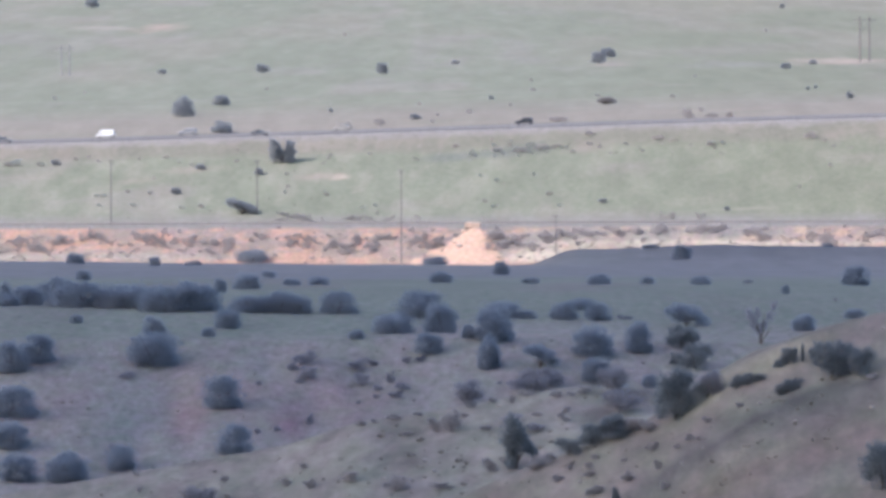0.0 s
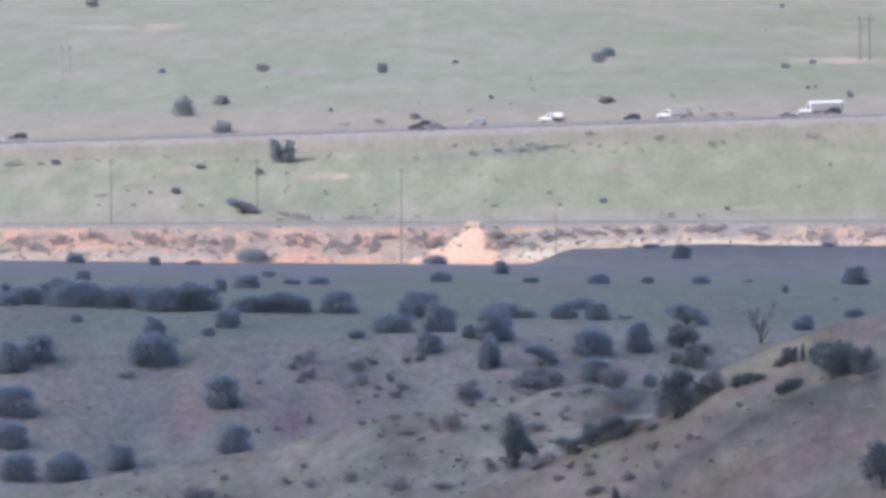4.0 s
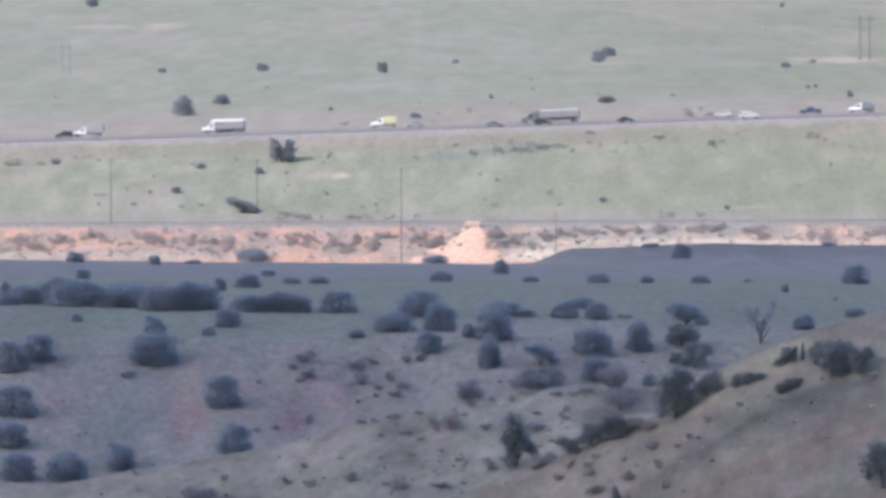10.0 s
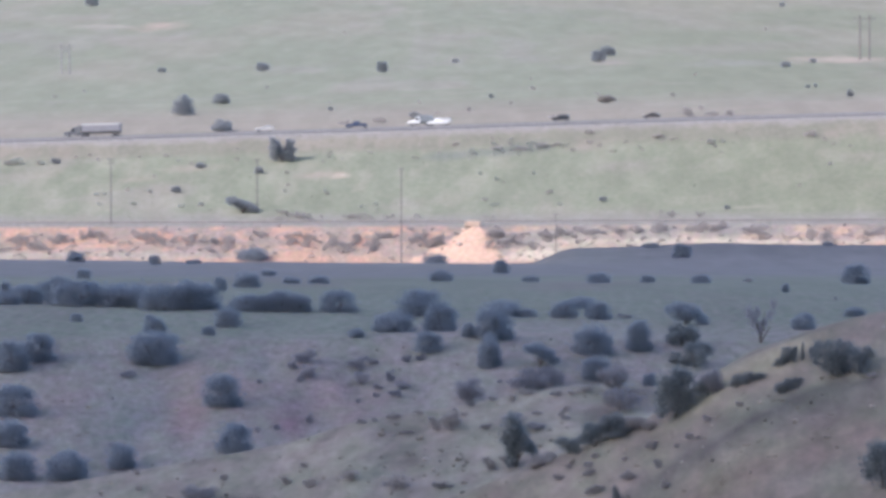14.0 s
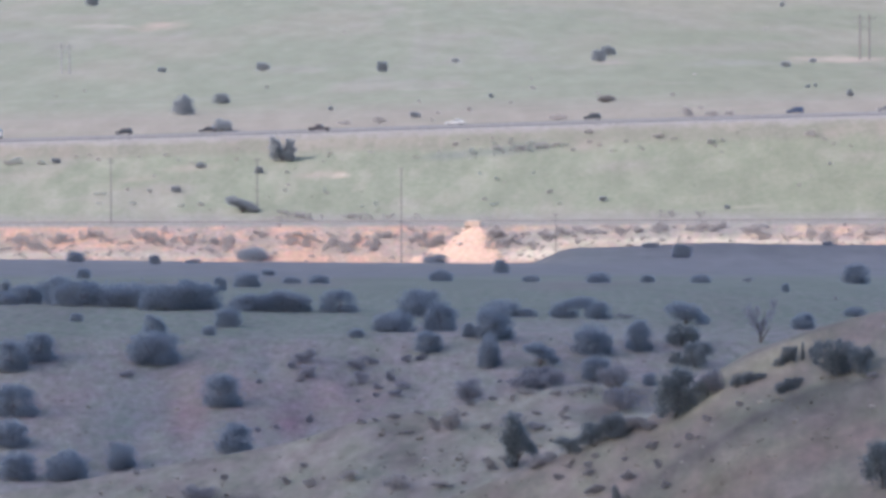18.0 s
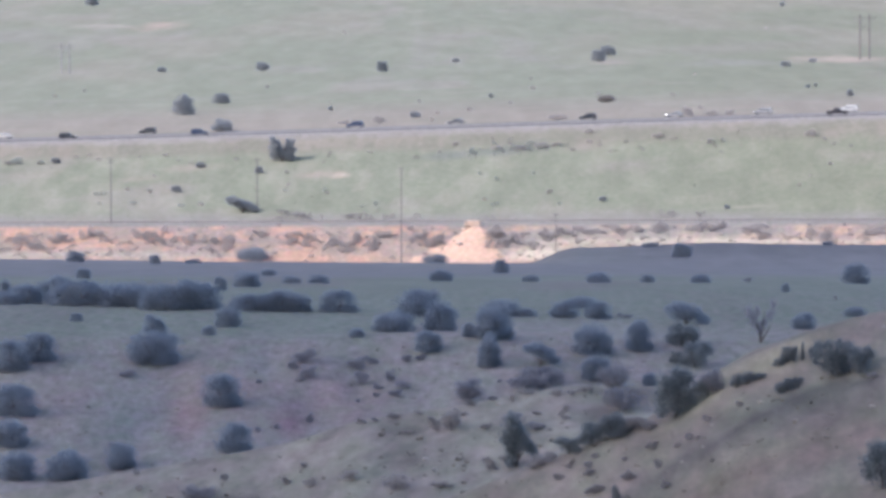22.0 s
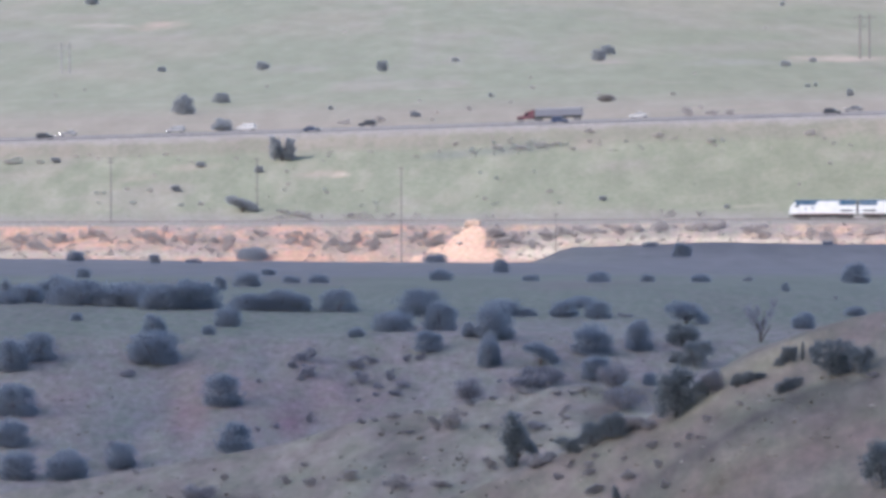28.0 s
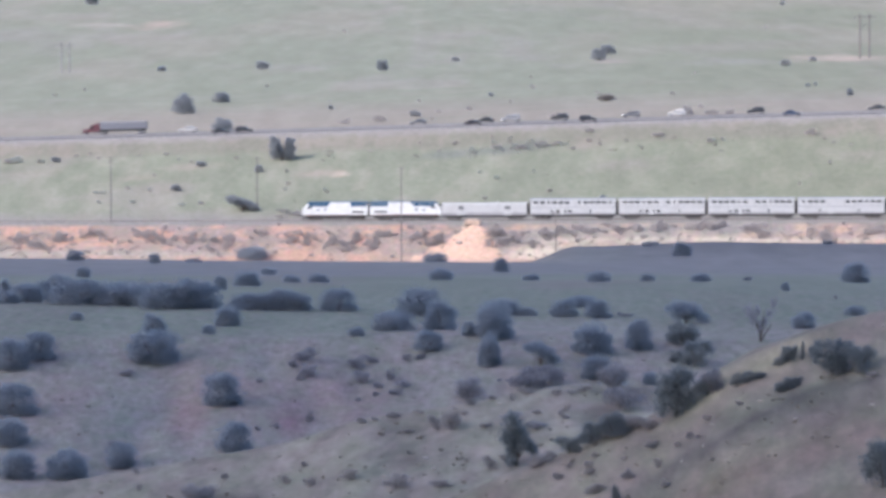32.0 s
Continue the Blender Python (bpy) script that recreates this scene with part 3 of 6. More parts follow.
def trunk_mesh(seed, limbs=5, thick=0.045, material=BARK, twigs=0, reach=0.27):
    rnd = random.Random(seed)
    bm = bmesh.new()
    rod_bm(bm, (0, 0, -0.12), (rnd.uniform(-0.04, 0.04), 0, 0.3), thick, thick * 0.7)
    for i in range(limbs):
        a = i * 6.283 / limbs + rnd.uniform(-0.4, 0.4)
        e = (reach * math.cos(a), reach * math.sin(a), rnd.uniform(0.35, 0.8))
        rod_bm(bm, (0, 0, rnd.uniform(0.05, 0.25)), e, thick * 0.5, thick * 0.15, 5)
        for j in range(twigs):
            b, s = rnd.uniform(0, 6.283), rnd.uniform(0.3, 1)
            p = Vector(e) * s
            q = p + Vector((0.16 * math.cos(b), 0.16 * math.sin(b), rnd.uniform(0.05, 0.24)))
            rod_bm(bm, p, q, thick * 0.22, thick * 0.06, 3)
    return done(bm, "trunk", material)


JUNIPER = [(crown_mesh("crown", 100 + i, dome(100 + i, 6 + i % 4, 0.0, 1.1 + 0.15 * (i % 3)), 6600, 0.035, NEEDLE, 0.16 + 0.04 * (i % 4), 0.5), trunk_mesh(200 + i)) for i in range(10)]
NEAR_CONIFER = [(crown_mesh("crown", 500 + i, dome(500 + i, 10 + i % 4), 4200, 0.036, NEEDLE_NEAR, 0.32, 0.2), trunk_mesh(550 + i)) for i in range(6)]
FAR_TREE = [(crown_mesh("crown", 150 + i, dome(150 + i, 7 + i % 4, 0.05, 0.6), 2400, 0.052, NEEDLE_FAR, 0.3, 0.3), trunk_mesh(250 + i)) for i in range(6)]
SHRUB = [(crown_mesh("leaves", 300 + i, dome(300 + i, 6), 1100, 0.058, BRUSH, 0.35, 0.3), trunk_mesh(350 + i, 6, 0.03, TWIG, 2)) for i in range(5)]
SCRUB = [(crown_mesh("leaves", 320 + i, dome(320 + i, 5), 300, 0.07, SAGE, 0.4, 0.3), trunk_mesh(370 + i, 7, 0.02, GREY_STEM, 4, 0.36)) for i in range(5)]
NEAR_SHRUB = [(crown_mesh("leaves", 310 + i, dome(310 + i, 6), 1100, 0.055, PALE_BRUSH, 0.4, 0.2), trunk_mesh(360 + i, 6, 0.03, TWIG, 2)) for i in range(5)]
GREEN_SCRUB = [(crown_mesh("leaves", 340 + i, dome(340 + i, 6), 300, 0.075, MEADOW_LEAF, 0.35, 0.3), trunk_mesh(390 + i, 6, 0.02, GREY_STEM, 2, 0.3)) for i in range(4)]
BARE = [(crown_mesh("leaves", 400 + i, dome(400 + i, 6, 0.15), 1100, 0.04, BRUSH, 0.3, 0.2), trunk_mesh(450 + i, 16, 0.02, TWIG, 18, 0.42)) for i in range(3)]
COUNT = [0]


def plant(kinds, names, label, category, group, x, y, w, h):
    COUNT[0] += 1
    rnd = random.Random(COUNT[0])
    crown, trunk = kinds[COUNT[0] % len(kinds)]
    z = float(ground_z(x, y))
    m = pose(x, y, z - 0.03 * h, rz=rnd.uniform(0, 360)) @ Matrix.Diagonal((w, w, h, 1))
    ob = thing(names[0], label, category, group, m)
    part(names[1], trunk, ob)
    part(names[2], crown, ob)
    return ob


def odd_tree(name, label, group, material, x, y, w, h, spots, leaves=4600, leaf=0.036):
    """A tree whose crown is shaped to fit the camera's view: leaning, flat-topped or broken."""
    COUNT[0] += 1
    z = float(ground_z(x, y))
    ob = thing(name, label, "tree", group, pose(x, y, z - 0.03 * h) @ Matrix.Diagonal((w, w, h, 1)))
    part("trunk", trunk_mesh(700 + COUNT[0]), ob)
    part("crown", crown_mesh("crown", 700 + COUNT[0], lobed(COUNT[0], spots), leaves, leaf, material, 0.34, 0.2), ob)


def juniper(x, y, w, h):
    size = "broad low" if w > h * 1.35 else "tall" if h > w * 1.1 else "rounded"
    plant(JUNIPER, ("juniper", "trunk", "crown"), f"{size} blue-green juniper on a dry slope in shade", "tree", "junipers of the near hills", x, y, w * 1.15, h * 1.04)


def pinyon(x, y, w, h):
    # species assumed; the darker needles stand for less haze up close
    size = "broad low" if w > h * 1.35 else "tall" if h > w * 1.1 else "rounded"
    plant(NEAR_CONIFER, ("near_conifer", "trunk", "crown"), f"{size} dark green conifer on the near hill", "tree", "pinyons of the near hill", x, y, w, h)


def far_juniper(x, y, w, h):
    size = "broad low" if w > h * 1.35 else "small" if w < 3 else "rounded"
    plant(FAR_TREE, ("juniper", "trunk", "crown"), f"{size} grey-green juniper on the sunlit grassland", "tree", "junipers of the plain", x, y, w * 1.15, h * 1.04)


def shrub(x, y, w, h):
    plant(SHRUB if y > 425 else NEAR_SHRUB, ("shrub", "stem", "foliage"), "grey-brown sagebrush on dusty ground", "shrub", "sagebrush", x, y, w, h)


def scrub(x, y, w, h):
    plant(SCRUB, ("shrub", "stem", "foliage"), "sparse grey scrub on dry open ground", "shrub", "sagebrush", x, y, w, h)


def green_scrub(x, y, w, h):
    plant(GREEN_SCRUB, ("shrub", "stem", "foliage"), "low grey-green shrub in the dry meadow", "shrub", "meadow shrubs", x, y, w, h)


def bare_shrub(x, y, w, h):
    plant(BARE, ("bare_shrub", "branch_frame", "leaf_sprays"), "leafless brown shrub with spreading twigs", "shrub", "leafless shrubs", x, y, w, h)


far_juniper(-182.4, 3490.0, 7.04, 5.38)
odd_tree("juniper", "square-topped grey-green juniper on the sunlit grassland", "junipers of the plain", NEEDLE_FAR, -23.3, 2589.0, 4.9, 4.4,
         [(-0.26, 0.74, 0.2), (0.24, 0.78, 0.19), (0, 0.68, 0.24), (0, 0.4, 0.32), (-0.26, 0.42, 0.2), (0.26, 0.42, 0.2), (-0.24, 0.2, 0.18), (0.24, 0.2, 0.18)], 2600, 0.054)
far_juniper(-70.4, 2628.0, 5.3, 3.6)
far_juniper(-109.9, 2632.0, 3.54, 2.03)
far_juniper(-86.7, 2253.0, 7.57, 6.95)
far_juniper(-76.9, 2329.0, 6.26, 3.59)
far_juniper(-71.5, 2176.0, 6.58, 4.1)
far_juniper(62.3, 2687.0, 6.32, 4.61)
far_juniper(67.6, 2753.0, 6.01, 4.25)
# paler brush leaf, to offset the dark core of this crown
odd_tree("juniper", "low domed grey-green juniper on the sunlit grassland", "junipers of the plain", PALE_BRUSH, 54.3, 2237.0, 6.6, 3.3,
         [(-0.34, 0.3, 0.16), (-0.16, 0.5, 0.22), (0.12, 0.55, 0.24), (0.34, 0.32, 0.17), (0, 0.25, 0.26)], 2600, 0.054)
far_juniper(134.7, 2224.0, 2.24, 2.29)
far_juniper(174.1, 3452.0, 2.9, 2.37)
far_juniper(144.7, 2633.0, 3.1, 1.81)
far_juniper(130.8, 2569.0, 3.89, 2.2)
far_juniper(125.1, 2305.0, 1.55, 1.19)
far_juniper(128.1, 2313.0, 1.17, 1.19)
far_juniper(16.5, 2305.0, 1.94, 1.38)
far_juniper(5.0, 2706.0, 3.18, 1.62)
far_juniper(-9.0, 2192.0, 3.68, 1.88)
far_juniper(-37.6, 2251.0, 1.7, 1.35)
odd_tree("juniper", "many-stemmed fan-shaped grey-green juniper below the road", "junipers of the plain", NEEDLE_FAR, -50.1, 2098.5, 8.4, 8.2,
         [(-0.36, 0.82, 0.12), (-0.38, 0.55, 0.14), (-0.22, 0.68, 0.16), (0.22, 0.78, 0.11), (0.24, 0.56, 0.15), (0.37, 0.72, 0.12),
          (0.36, 0.45, 0.16), (-0.16, 0.35, 0.24), (0.12, 0.28, 0.24), (-0.32, 0.2, 0.16), (0.34, 0.14, 0.14)], 3600, 0.05)
COUNT[0] += 2   # keeps the mix of crowns of the plants that follow
far_juniper(-57.1, 2084.0, 2.8, 2.14)
far_juniper(-75.6, 2096.0, 3.17, 1.8)
far_juniper(-122.0, 2116.0, 3.2, 1.63)
far_juniper(-82.3, 2066.0, 3.13, 2.13)
far_juniper(48.2, 2027.0, 2.38, 1.56)
far_juniper(85.0, 2011.0, 1.69, 1.21)
scrub(-20.5, 2182.0, 4.77, 2.24)
scrub(37.5, 2166.0, 4.73, 1.49)
scrub(-136.9, 2118.0, 4.63, 1.82)
scrub(-127.0, 2116.0, 2.49, 1.27)
scrub(-89.9, 2066.0, 1.56, 1.06)
scrub(-35.3, 2052.0, 1.38, 1.06)
scrub(66.9, 2091.0, 4.22, 1.79)
scrub(82.6, 2082.0, 2.45, 1.78)
scrub(113.8, 2081.0, 5.25, 2.14)
scrub(86.5, 2084.0, 1.05, 1.07)
scrub(45.9, 2099.0, 3.53, 1.8)
scrub(16.9, 2094.0, 4.22, 1.26)
scrub(24.2, 2091.0, 5.97, 1.61)
scrub(30.6, 2092.0, 7.03, 1.61)
scrub(35.4, 2093.0, 3.87, 1.26)
scrub(-130.7, 2453.0, 1.65, 1.26)
scrub(-139.2, 2412.0, 2.03, 1.03)
scrub(-73.6, 2047.0, 2.41, 1.05)
scrub(148.3, 3090.0, 2.08, 1.32)
scrub(-48.5, 2032.0, 5.12, 1.39)
scrub(-43.3, 2027.0, 6.81, 2.08)
scrub(-27.9, 2023.0, 5.1, 1.39)
scrub(-44.4, 3039.0, 2.55, 1.3)
scrub(32.3, 2467.0, 2.07, 1.06)
juniper(-98.2, 1793.0, 5.12, 2.77)
juniper(-73.6, 1715.0, 2.88, 2.35)
juniper(-64.6, 1739.0, 4.38, 1.19)
juniper(-56.0, 1967.0, 9.09, 3.71)
juniper(11.2, 1299.0, 3.06, 2.67)
juniper(61.0, 1715.0, 4.9, 3.53)
juniper(54.8, 1767.0, 4.45, 1.21)
juniper(-2.2, 1873.0, 7.08, 2.57)
juniper(101.9, 1780.0, 2.99, 0.92)
juniper(-0.2, 1092.0, 3.67, 1.87)
juniper(23.9, 1030.0, 3.64, 1.59)
juniper(31.7, 1039.0, 2.1, 1.07)
juniper(39.9, 1040.0, 3.15, 1.25)
juniper(13.9, 1064.0, 2.68, 0.91)
juniper(63.1, 1028.0, 4.15, 3.0)
juniper(46.7, 916.0, 1.08, 1.1)
juniper(-31.4, 944.0, 1.9, 1.94)
juniper(-28.9, 991.0, 3.83, 2.38)
juniper(-32.7, 1260.0, 2.75, 1.3)
juniper(-23.4, 1037.0, 2.79, 1.07)
juniper(-19.3, 1040.0, 3.15, 1.25)
juniper(-60.6, 1132.0, 2.47, 1.75)
juniper(-56.0, 863.0, 3.19, 1.78)
juniper(-54.0, 870.0, 4.39, 2.54)
juniper(-52.4, 884.0, 2.97, 2.57)
juniper(-49.1, 868.0, 4.37, 3.57)
juniper(-46.5, 860.0, 6.5, 3.32)
juniper(-42.2, 859.0, 5.77, 2.95)
juniper(-39.6, 858.0, 6.49, 3.09)
juniper(-35.3, 850.0, 6.0, 3.35)
juniper(-32.4, 850.0, 4.29, 3.79)
juniper(-30.6, 851.0, 5.01, 3.36)
juniper(-24.9, 848.0, 3.99, 2.18)
juniper(-22.4, 848.0, 3.56, 2.18)
juniper(-20.3, 849.0, 4.28, 2.62)
juniper(-18.5, 848.0, 3.99, 2.33)
juniper(-13.1, 848.0, 4.42, 2.91)
juniper(-58.5, 898.0, 1.51, 2.31)
juniper(-26.3, 822.0, 3.18, 2.53)
juniper(-10.4, 802.0, 1.89, 1.1)
juniper(-28.2, 808.0, 1.63, 1.11)
juniper(-45.4, 832.0, 1.54, 1.0)
juniper(-34.9, 810.0, 2.72, 2.36)
juniper(-34.1, 792.0, 5.73, 3.94)
juniper(-50.5, 787.0, 3.7, 3.57)
juniper(-47.7, 790.7, 4.25, 3.19)
juniper(-48.9, 766.9, 4.96, 3.67)
juniper(-48.5, 753.4, 3.93, 3.23)
juniper(-46.9, 740.0, 3.86, 3.3)
juniper(-41.6, 739.8, 4.54, 3.3)
juniper(-35.8, 746.0, 3.26, 2.81)
juniper(-25.4, 771.0, 4.28, 3.7)
juniper(-23.3, 751.1, 3.91, 3.6)
juniper(-5.9, 810.0, 4.9, 2.36)
juniper(-2.8, 842.0, 5.94, 3.32)
juniper(-0.3, 812.0, 4.09, 3.34)
juniper(-1.8, 795.0, 3.47, 2.45)
juniper(6.1, 799.0, 4.43, 4.25)
juniper(7.5, 844.0, 4.25, 2.17)
juniper(5.4, 787.0, 2.65, 4.05)
juniper(3.1, 800.0, 1.61, 1.65)
juniper(10.3, 843.0, 2.83, 1.01)
juniper(15.2, 840.0, 3.39, 2.3)
juniper(17.7, 858.0, 3.61, 1.47)
juniper(19.3, 838.0, 3.24, 2.15)
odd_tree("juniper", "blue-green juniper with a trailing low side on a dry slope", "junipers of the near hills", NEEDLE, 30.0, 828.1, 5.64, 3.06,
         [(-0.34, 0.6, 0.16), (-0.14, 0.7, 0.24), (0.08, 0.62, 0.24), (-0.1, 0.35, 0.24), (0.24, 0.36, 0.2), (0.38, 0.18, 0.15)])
juniper(23.2, 795.3, 3.21, 3.68)
juniper(17.6, 793.3, 4.53, 3.6)
juniper(17.8, 782.0, 3.28, 2.95)
juniper(19.8, 768.0, 3.62, 4.61)
pinyon(28.4, 797.0, 4.42, 3.28)
pinyon(29.7, 788.0, 3.97, 3.11)
pinyon(27.5, 790.0, 1.99, 1.49)
juniper(24.0, 780.0, 1.71, 1.47)
juniper(44.0, 818.0, 2.75, 1.96)
pinyon(20.1, 322.5, 1.41, 1.41)
juniper(51.8, 844.0, 2.84, 1.16)
pinyon(6.2, 330.0, 1.44, 0.85)
pinyon(7.3, 330.0, 1.44, 1.19)
pinyon(8.3, 330.0, 1.61, 1.19)
shrub(48.6, 1070.0, 2.16, 0.55)
shrub(51.8, 886.0, 0.6, 0.46)
shrub(-21.0, 760.0, 0.89, 0.65)
shrub(22.7, 841.0, 2.12, 0.58)
shrub(2.9, 772.0, 2.86, 2.65)
shrub(0.5, 414.0, 1.74, 1.56)
shrub(-5.6, 405.2, 1.36, 0.77)
shrub(-2.8, 401.7, 1.69, 1.03)
shrub(-0.1, 400.0, 1.68, 0.48)
shrub(-9.6, 409.2, 0.82, 0.56)
shrub(-36.9, 785.0, 2.37, 0.81)
shrub(-5.5, 776.0, 1.96, 0.93)
shrub(-4.3, 792.0, 1.33, 0.81)
shrub(-16.2, 790.0, 2.92, 1.76)
shrub(-15.7, 784.0, 2.5, 1.61)
shrub(-17.6, 787.0, 1.59, 1.08)
shrub(-10.1, 790.0, 2.39, 1.63)
shrub(-9.5, 784.0, 2.24, 1.61)
shrub(-8.6, 792.0, 1.73, 1.09)
shrub(-6.2, 784.0, 1.32, 1.48)
shrub(-15.2, 766.0, 1.03, 1.31)
shrub(-7.6, 780.0, 1.44, 0.8)
shrub(-4.7, 780.0, 1.97, 0.8)
shrub(-2.6, 792.0, 1.33, 0.95)
shrub(6.2, 328.0, 0.39, 0.28)
shrub(5.6, 327.0, 0.66, 0.39)
shrub(7.1, 327.0, 0.6, 0.34)
shrub(7.4, 328.0, 0.39, 0.34)
shrub(7.1, 326.0, 0.71, 0.39)
shrub(7.3, 323.0, 1.09, 0.55)
shrub(8.9, 323.0, 0.87, 0.61)
shrub(10.2, 326.0, 0.77, 0.5)
shrub(11.3, 324.0, 0.38, 0.33)
shrub(11.9, 324.0, 0.54, 0.39)
shrub(10.4, 323.0, 0.54, 0.33)
shrub(10.6, 320.0, 0.54, 0.49)
shrub(7.6, 414.0, 0.63, 0.5)
shrub(5.2, 420.0, 1.34, 0.5)
pinyon(8.3, 329.8, 2.08, 0.89)
shrub(9.3, 330.0, 1.94, 0.73)
shrub(10.1, 329.0, 1.11, 0.56)
shrub(14.3, 324.0, 0.49, 0.33)
bare_shrub(10.6, 418.0, 2.46, 2.15)
bare_shrub(10.9, 413.7, 2.96, 1.74)
bare_shrub(3.0, 772.0, 3.89, 2.91)
odd_tree("dead_tree", "half-bare grey forked tree on the dry slope", "", BRUSH, 37.9, 799.3, 4.43, 5.37,
         [(-0.34, 0.7, 0.14), (-0.2, 0.5, 0.16), (-0.05, 0.3, 0.16), (0.08, 0.45, 0.12), (0.26, 0.66, 0.12), (0.34, 0.88, 0.1), (-0.1, 0.72, 0.1)], 800, 0.04)
shrub(10.0, 777.0, 5.4, 2.9)
shrub(12.6, 779.0, 3.6, 2.3)
bare_shrub(-14.9, 407.7, 2.6, 1.6)
bare_shrub(13.2, 328.0, 1.21, 1.41)
bare_shrub(5.7, 410.0, 1.52, 0.56)
pinyon(16.4, 327.1, 0.66, 0.44)
pinyon(16.8, 327.3, 0.77, 0.88)
pinyon(17.1, 327.1, 0.45, 0.8)
pinyon(17.5, 326.8, 0.24, 1.05)
pinyon(18.1, 326.5, 0.71, 0.66)
pinyon(14.3, 326.9, 0.66, 0.82)
pinyon(14.8, 326.4, 0.77, 0.66)
pinyon(15.4, 326.3, 0.77, 0.36)
pinyon(16.2, 323.3, 0.60, 0.60)
pinyon(16.6, 323.4, 0.82, 0.73)
pinyon(17.1, 323.6, 0.60, 0.46)
pinyon(8.3, 320.9, 0.43, 0.86)
pinyon(20.1, 306.5, 1.95, 2.32)
shrub(2.8, 402.2, 1.08, 0.95)
shrub(4.8, 329.8, 1.22, 0.67)
shrub(4.5, 329.8, 0.83, 0.44)
shrub(5.3, 331.0, 0.72, 0.50)
bare_shrub(4.3, 411.2, 1.80, 1.17)
odd_tree("juniper", "leaning blue-green juniper on a dry slope in shade", "junipers of the near hills", NEEDLE, 11.5, 787.5, 4.37, 2.78,
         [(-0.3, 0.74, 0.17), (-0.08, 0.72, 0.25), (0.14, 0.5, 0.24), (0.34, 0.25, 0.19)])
odd_tree("near_conifer", "tall steep-sided dark green conifer on the near hill", "pinyons of the near hill", NEEDLE_NEAR, 11.4, 328.5, 2.3, 2.65,
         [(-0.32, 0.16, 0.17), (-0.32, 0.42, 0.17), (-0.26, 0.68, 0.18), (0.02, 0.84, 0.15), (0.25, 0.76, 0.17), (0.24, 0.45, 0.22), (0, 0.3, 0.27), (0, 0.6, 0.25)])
odd_tree("near_conifer", "low dark green conifer beside a taller one", "pinyons of the near hill", NEEDLE_NEAR, 12.95, 328.4, 1.3, 1.4,
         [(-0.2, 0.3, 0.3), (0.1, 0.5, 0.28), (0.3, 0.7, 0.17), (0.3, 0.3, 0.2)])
odd_tree("near_conifer", "flat-topped dark green conifer with ragged low branches", "pinyons of the near hill", NEEDLE_NEAR, 18.8, 323.4, 2.05, 1.84,
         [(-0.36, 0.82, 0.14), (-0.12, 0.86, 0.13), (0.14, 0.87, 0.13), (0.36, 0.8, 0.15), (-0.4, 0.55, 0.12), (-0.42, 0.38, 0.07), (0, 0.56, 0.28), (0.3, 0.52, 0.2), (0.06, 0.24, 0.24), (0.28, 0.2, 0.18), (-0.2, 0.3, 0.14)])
odd_tree("near_conifer", "slender dark green conifer with a side branch on the terrace", "pinyons of the near hill", NEEDLE_NEAR, 4.4, 402.0, 2.65, 3.38,
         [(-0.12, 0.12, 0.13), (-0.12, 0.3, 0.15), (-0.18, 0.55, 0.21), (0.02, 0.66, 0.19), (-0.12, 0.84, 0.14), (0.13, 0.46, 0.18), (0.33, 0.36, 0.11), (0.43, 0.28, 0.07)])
odd_tree("juniper", "leaning grey-green juniper on the sunlit grassland", "junipers of the plain", NEEDLE_FAR, -60.8, 2036.3, 9.58, 4.96,
         [(-0.34, 0.76, 0.2), (-0.18, 0.6, 0.24), (0.02, 0.5, 0.24), (0.2, 0.38, 0.22), (0.37, 0.22, 0.16)], 3600, 0.054)
shrub(-5.1, 418.7, 0.91, 0.42)
shrub(-4.3, 418.8, 0.63, 0.32)
shrub(-3.1, 419.3, 1.06, 0.42)
shrub(-1.5, 419.3, 0.78, 0.32)
shrub(1.7, 419.1, 1.06, 0.49)
shrub(3.1, 419.5, 0.85, 0.35)
shrub(7.1, 418.2, 0.91, 0.42)
shrub(8.0, 417.8, 0.63, 0.35)
shrub(8.8, 418.3, 1.05, 0.56)
shrub(1.3, 416.7, 0.70, 0.28)
shrub(5.8, 414.4, 0.84, 0.28)
shrub(2.6, 412.8, 1.04, 0.35)
shrub(-2.2, 414.6, 0.91, 0.31)
shrub(7.5, 411.6, 0.76, 0.35)


# ---- low growth, rocks and spoil ----
def scrub_mass(name, label, places):
    """Scrub too thick to count, joined: sprays of leaves at each place (x, y, width, height)."""
    rnd = random.Random(len(places))
    sets = []
    for crown, stem in SCRUB:
        co = np.empty(len(crown.vertices) * 3)
        crown.vertices.foreach_get("co", co)
        sets.append(co.reshape(-1, 3))
    verts, count = [], 0
    for i, (x, y, w, h) in enumerate(places):
        co = sets[i % len(sets)]
        a = rnd.uniform(0, 6.283)
        c, s = math.cos(a), math.sin(a)
        out = np.stack([(co[:, 0] * c - co[:, 1] * s) * w + x, (co[:, 0] * s + co[:, 1] * c) * w + y, co[:, 2] * h + float(ground_z(x, y)) - 0.03], -1)
        verts.append(out)
        count += len(out)
    faces = np.arange(count).reshape(-1, 4)
    tagged(new(name, mesh_of(name, np.concatenate(verts), faces, SAGE)), label, "scrub", kind="stuff")


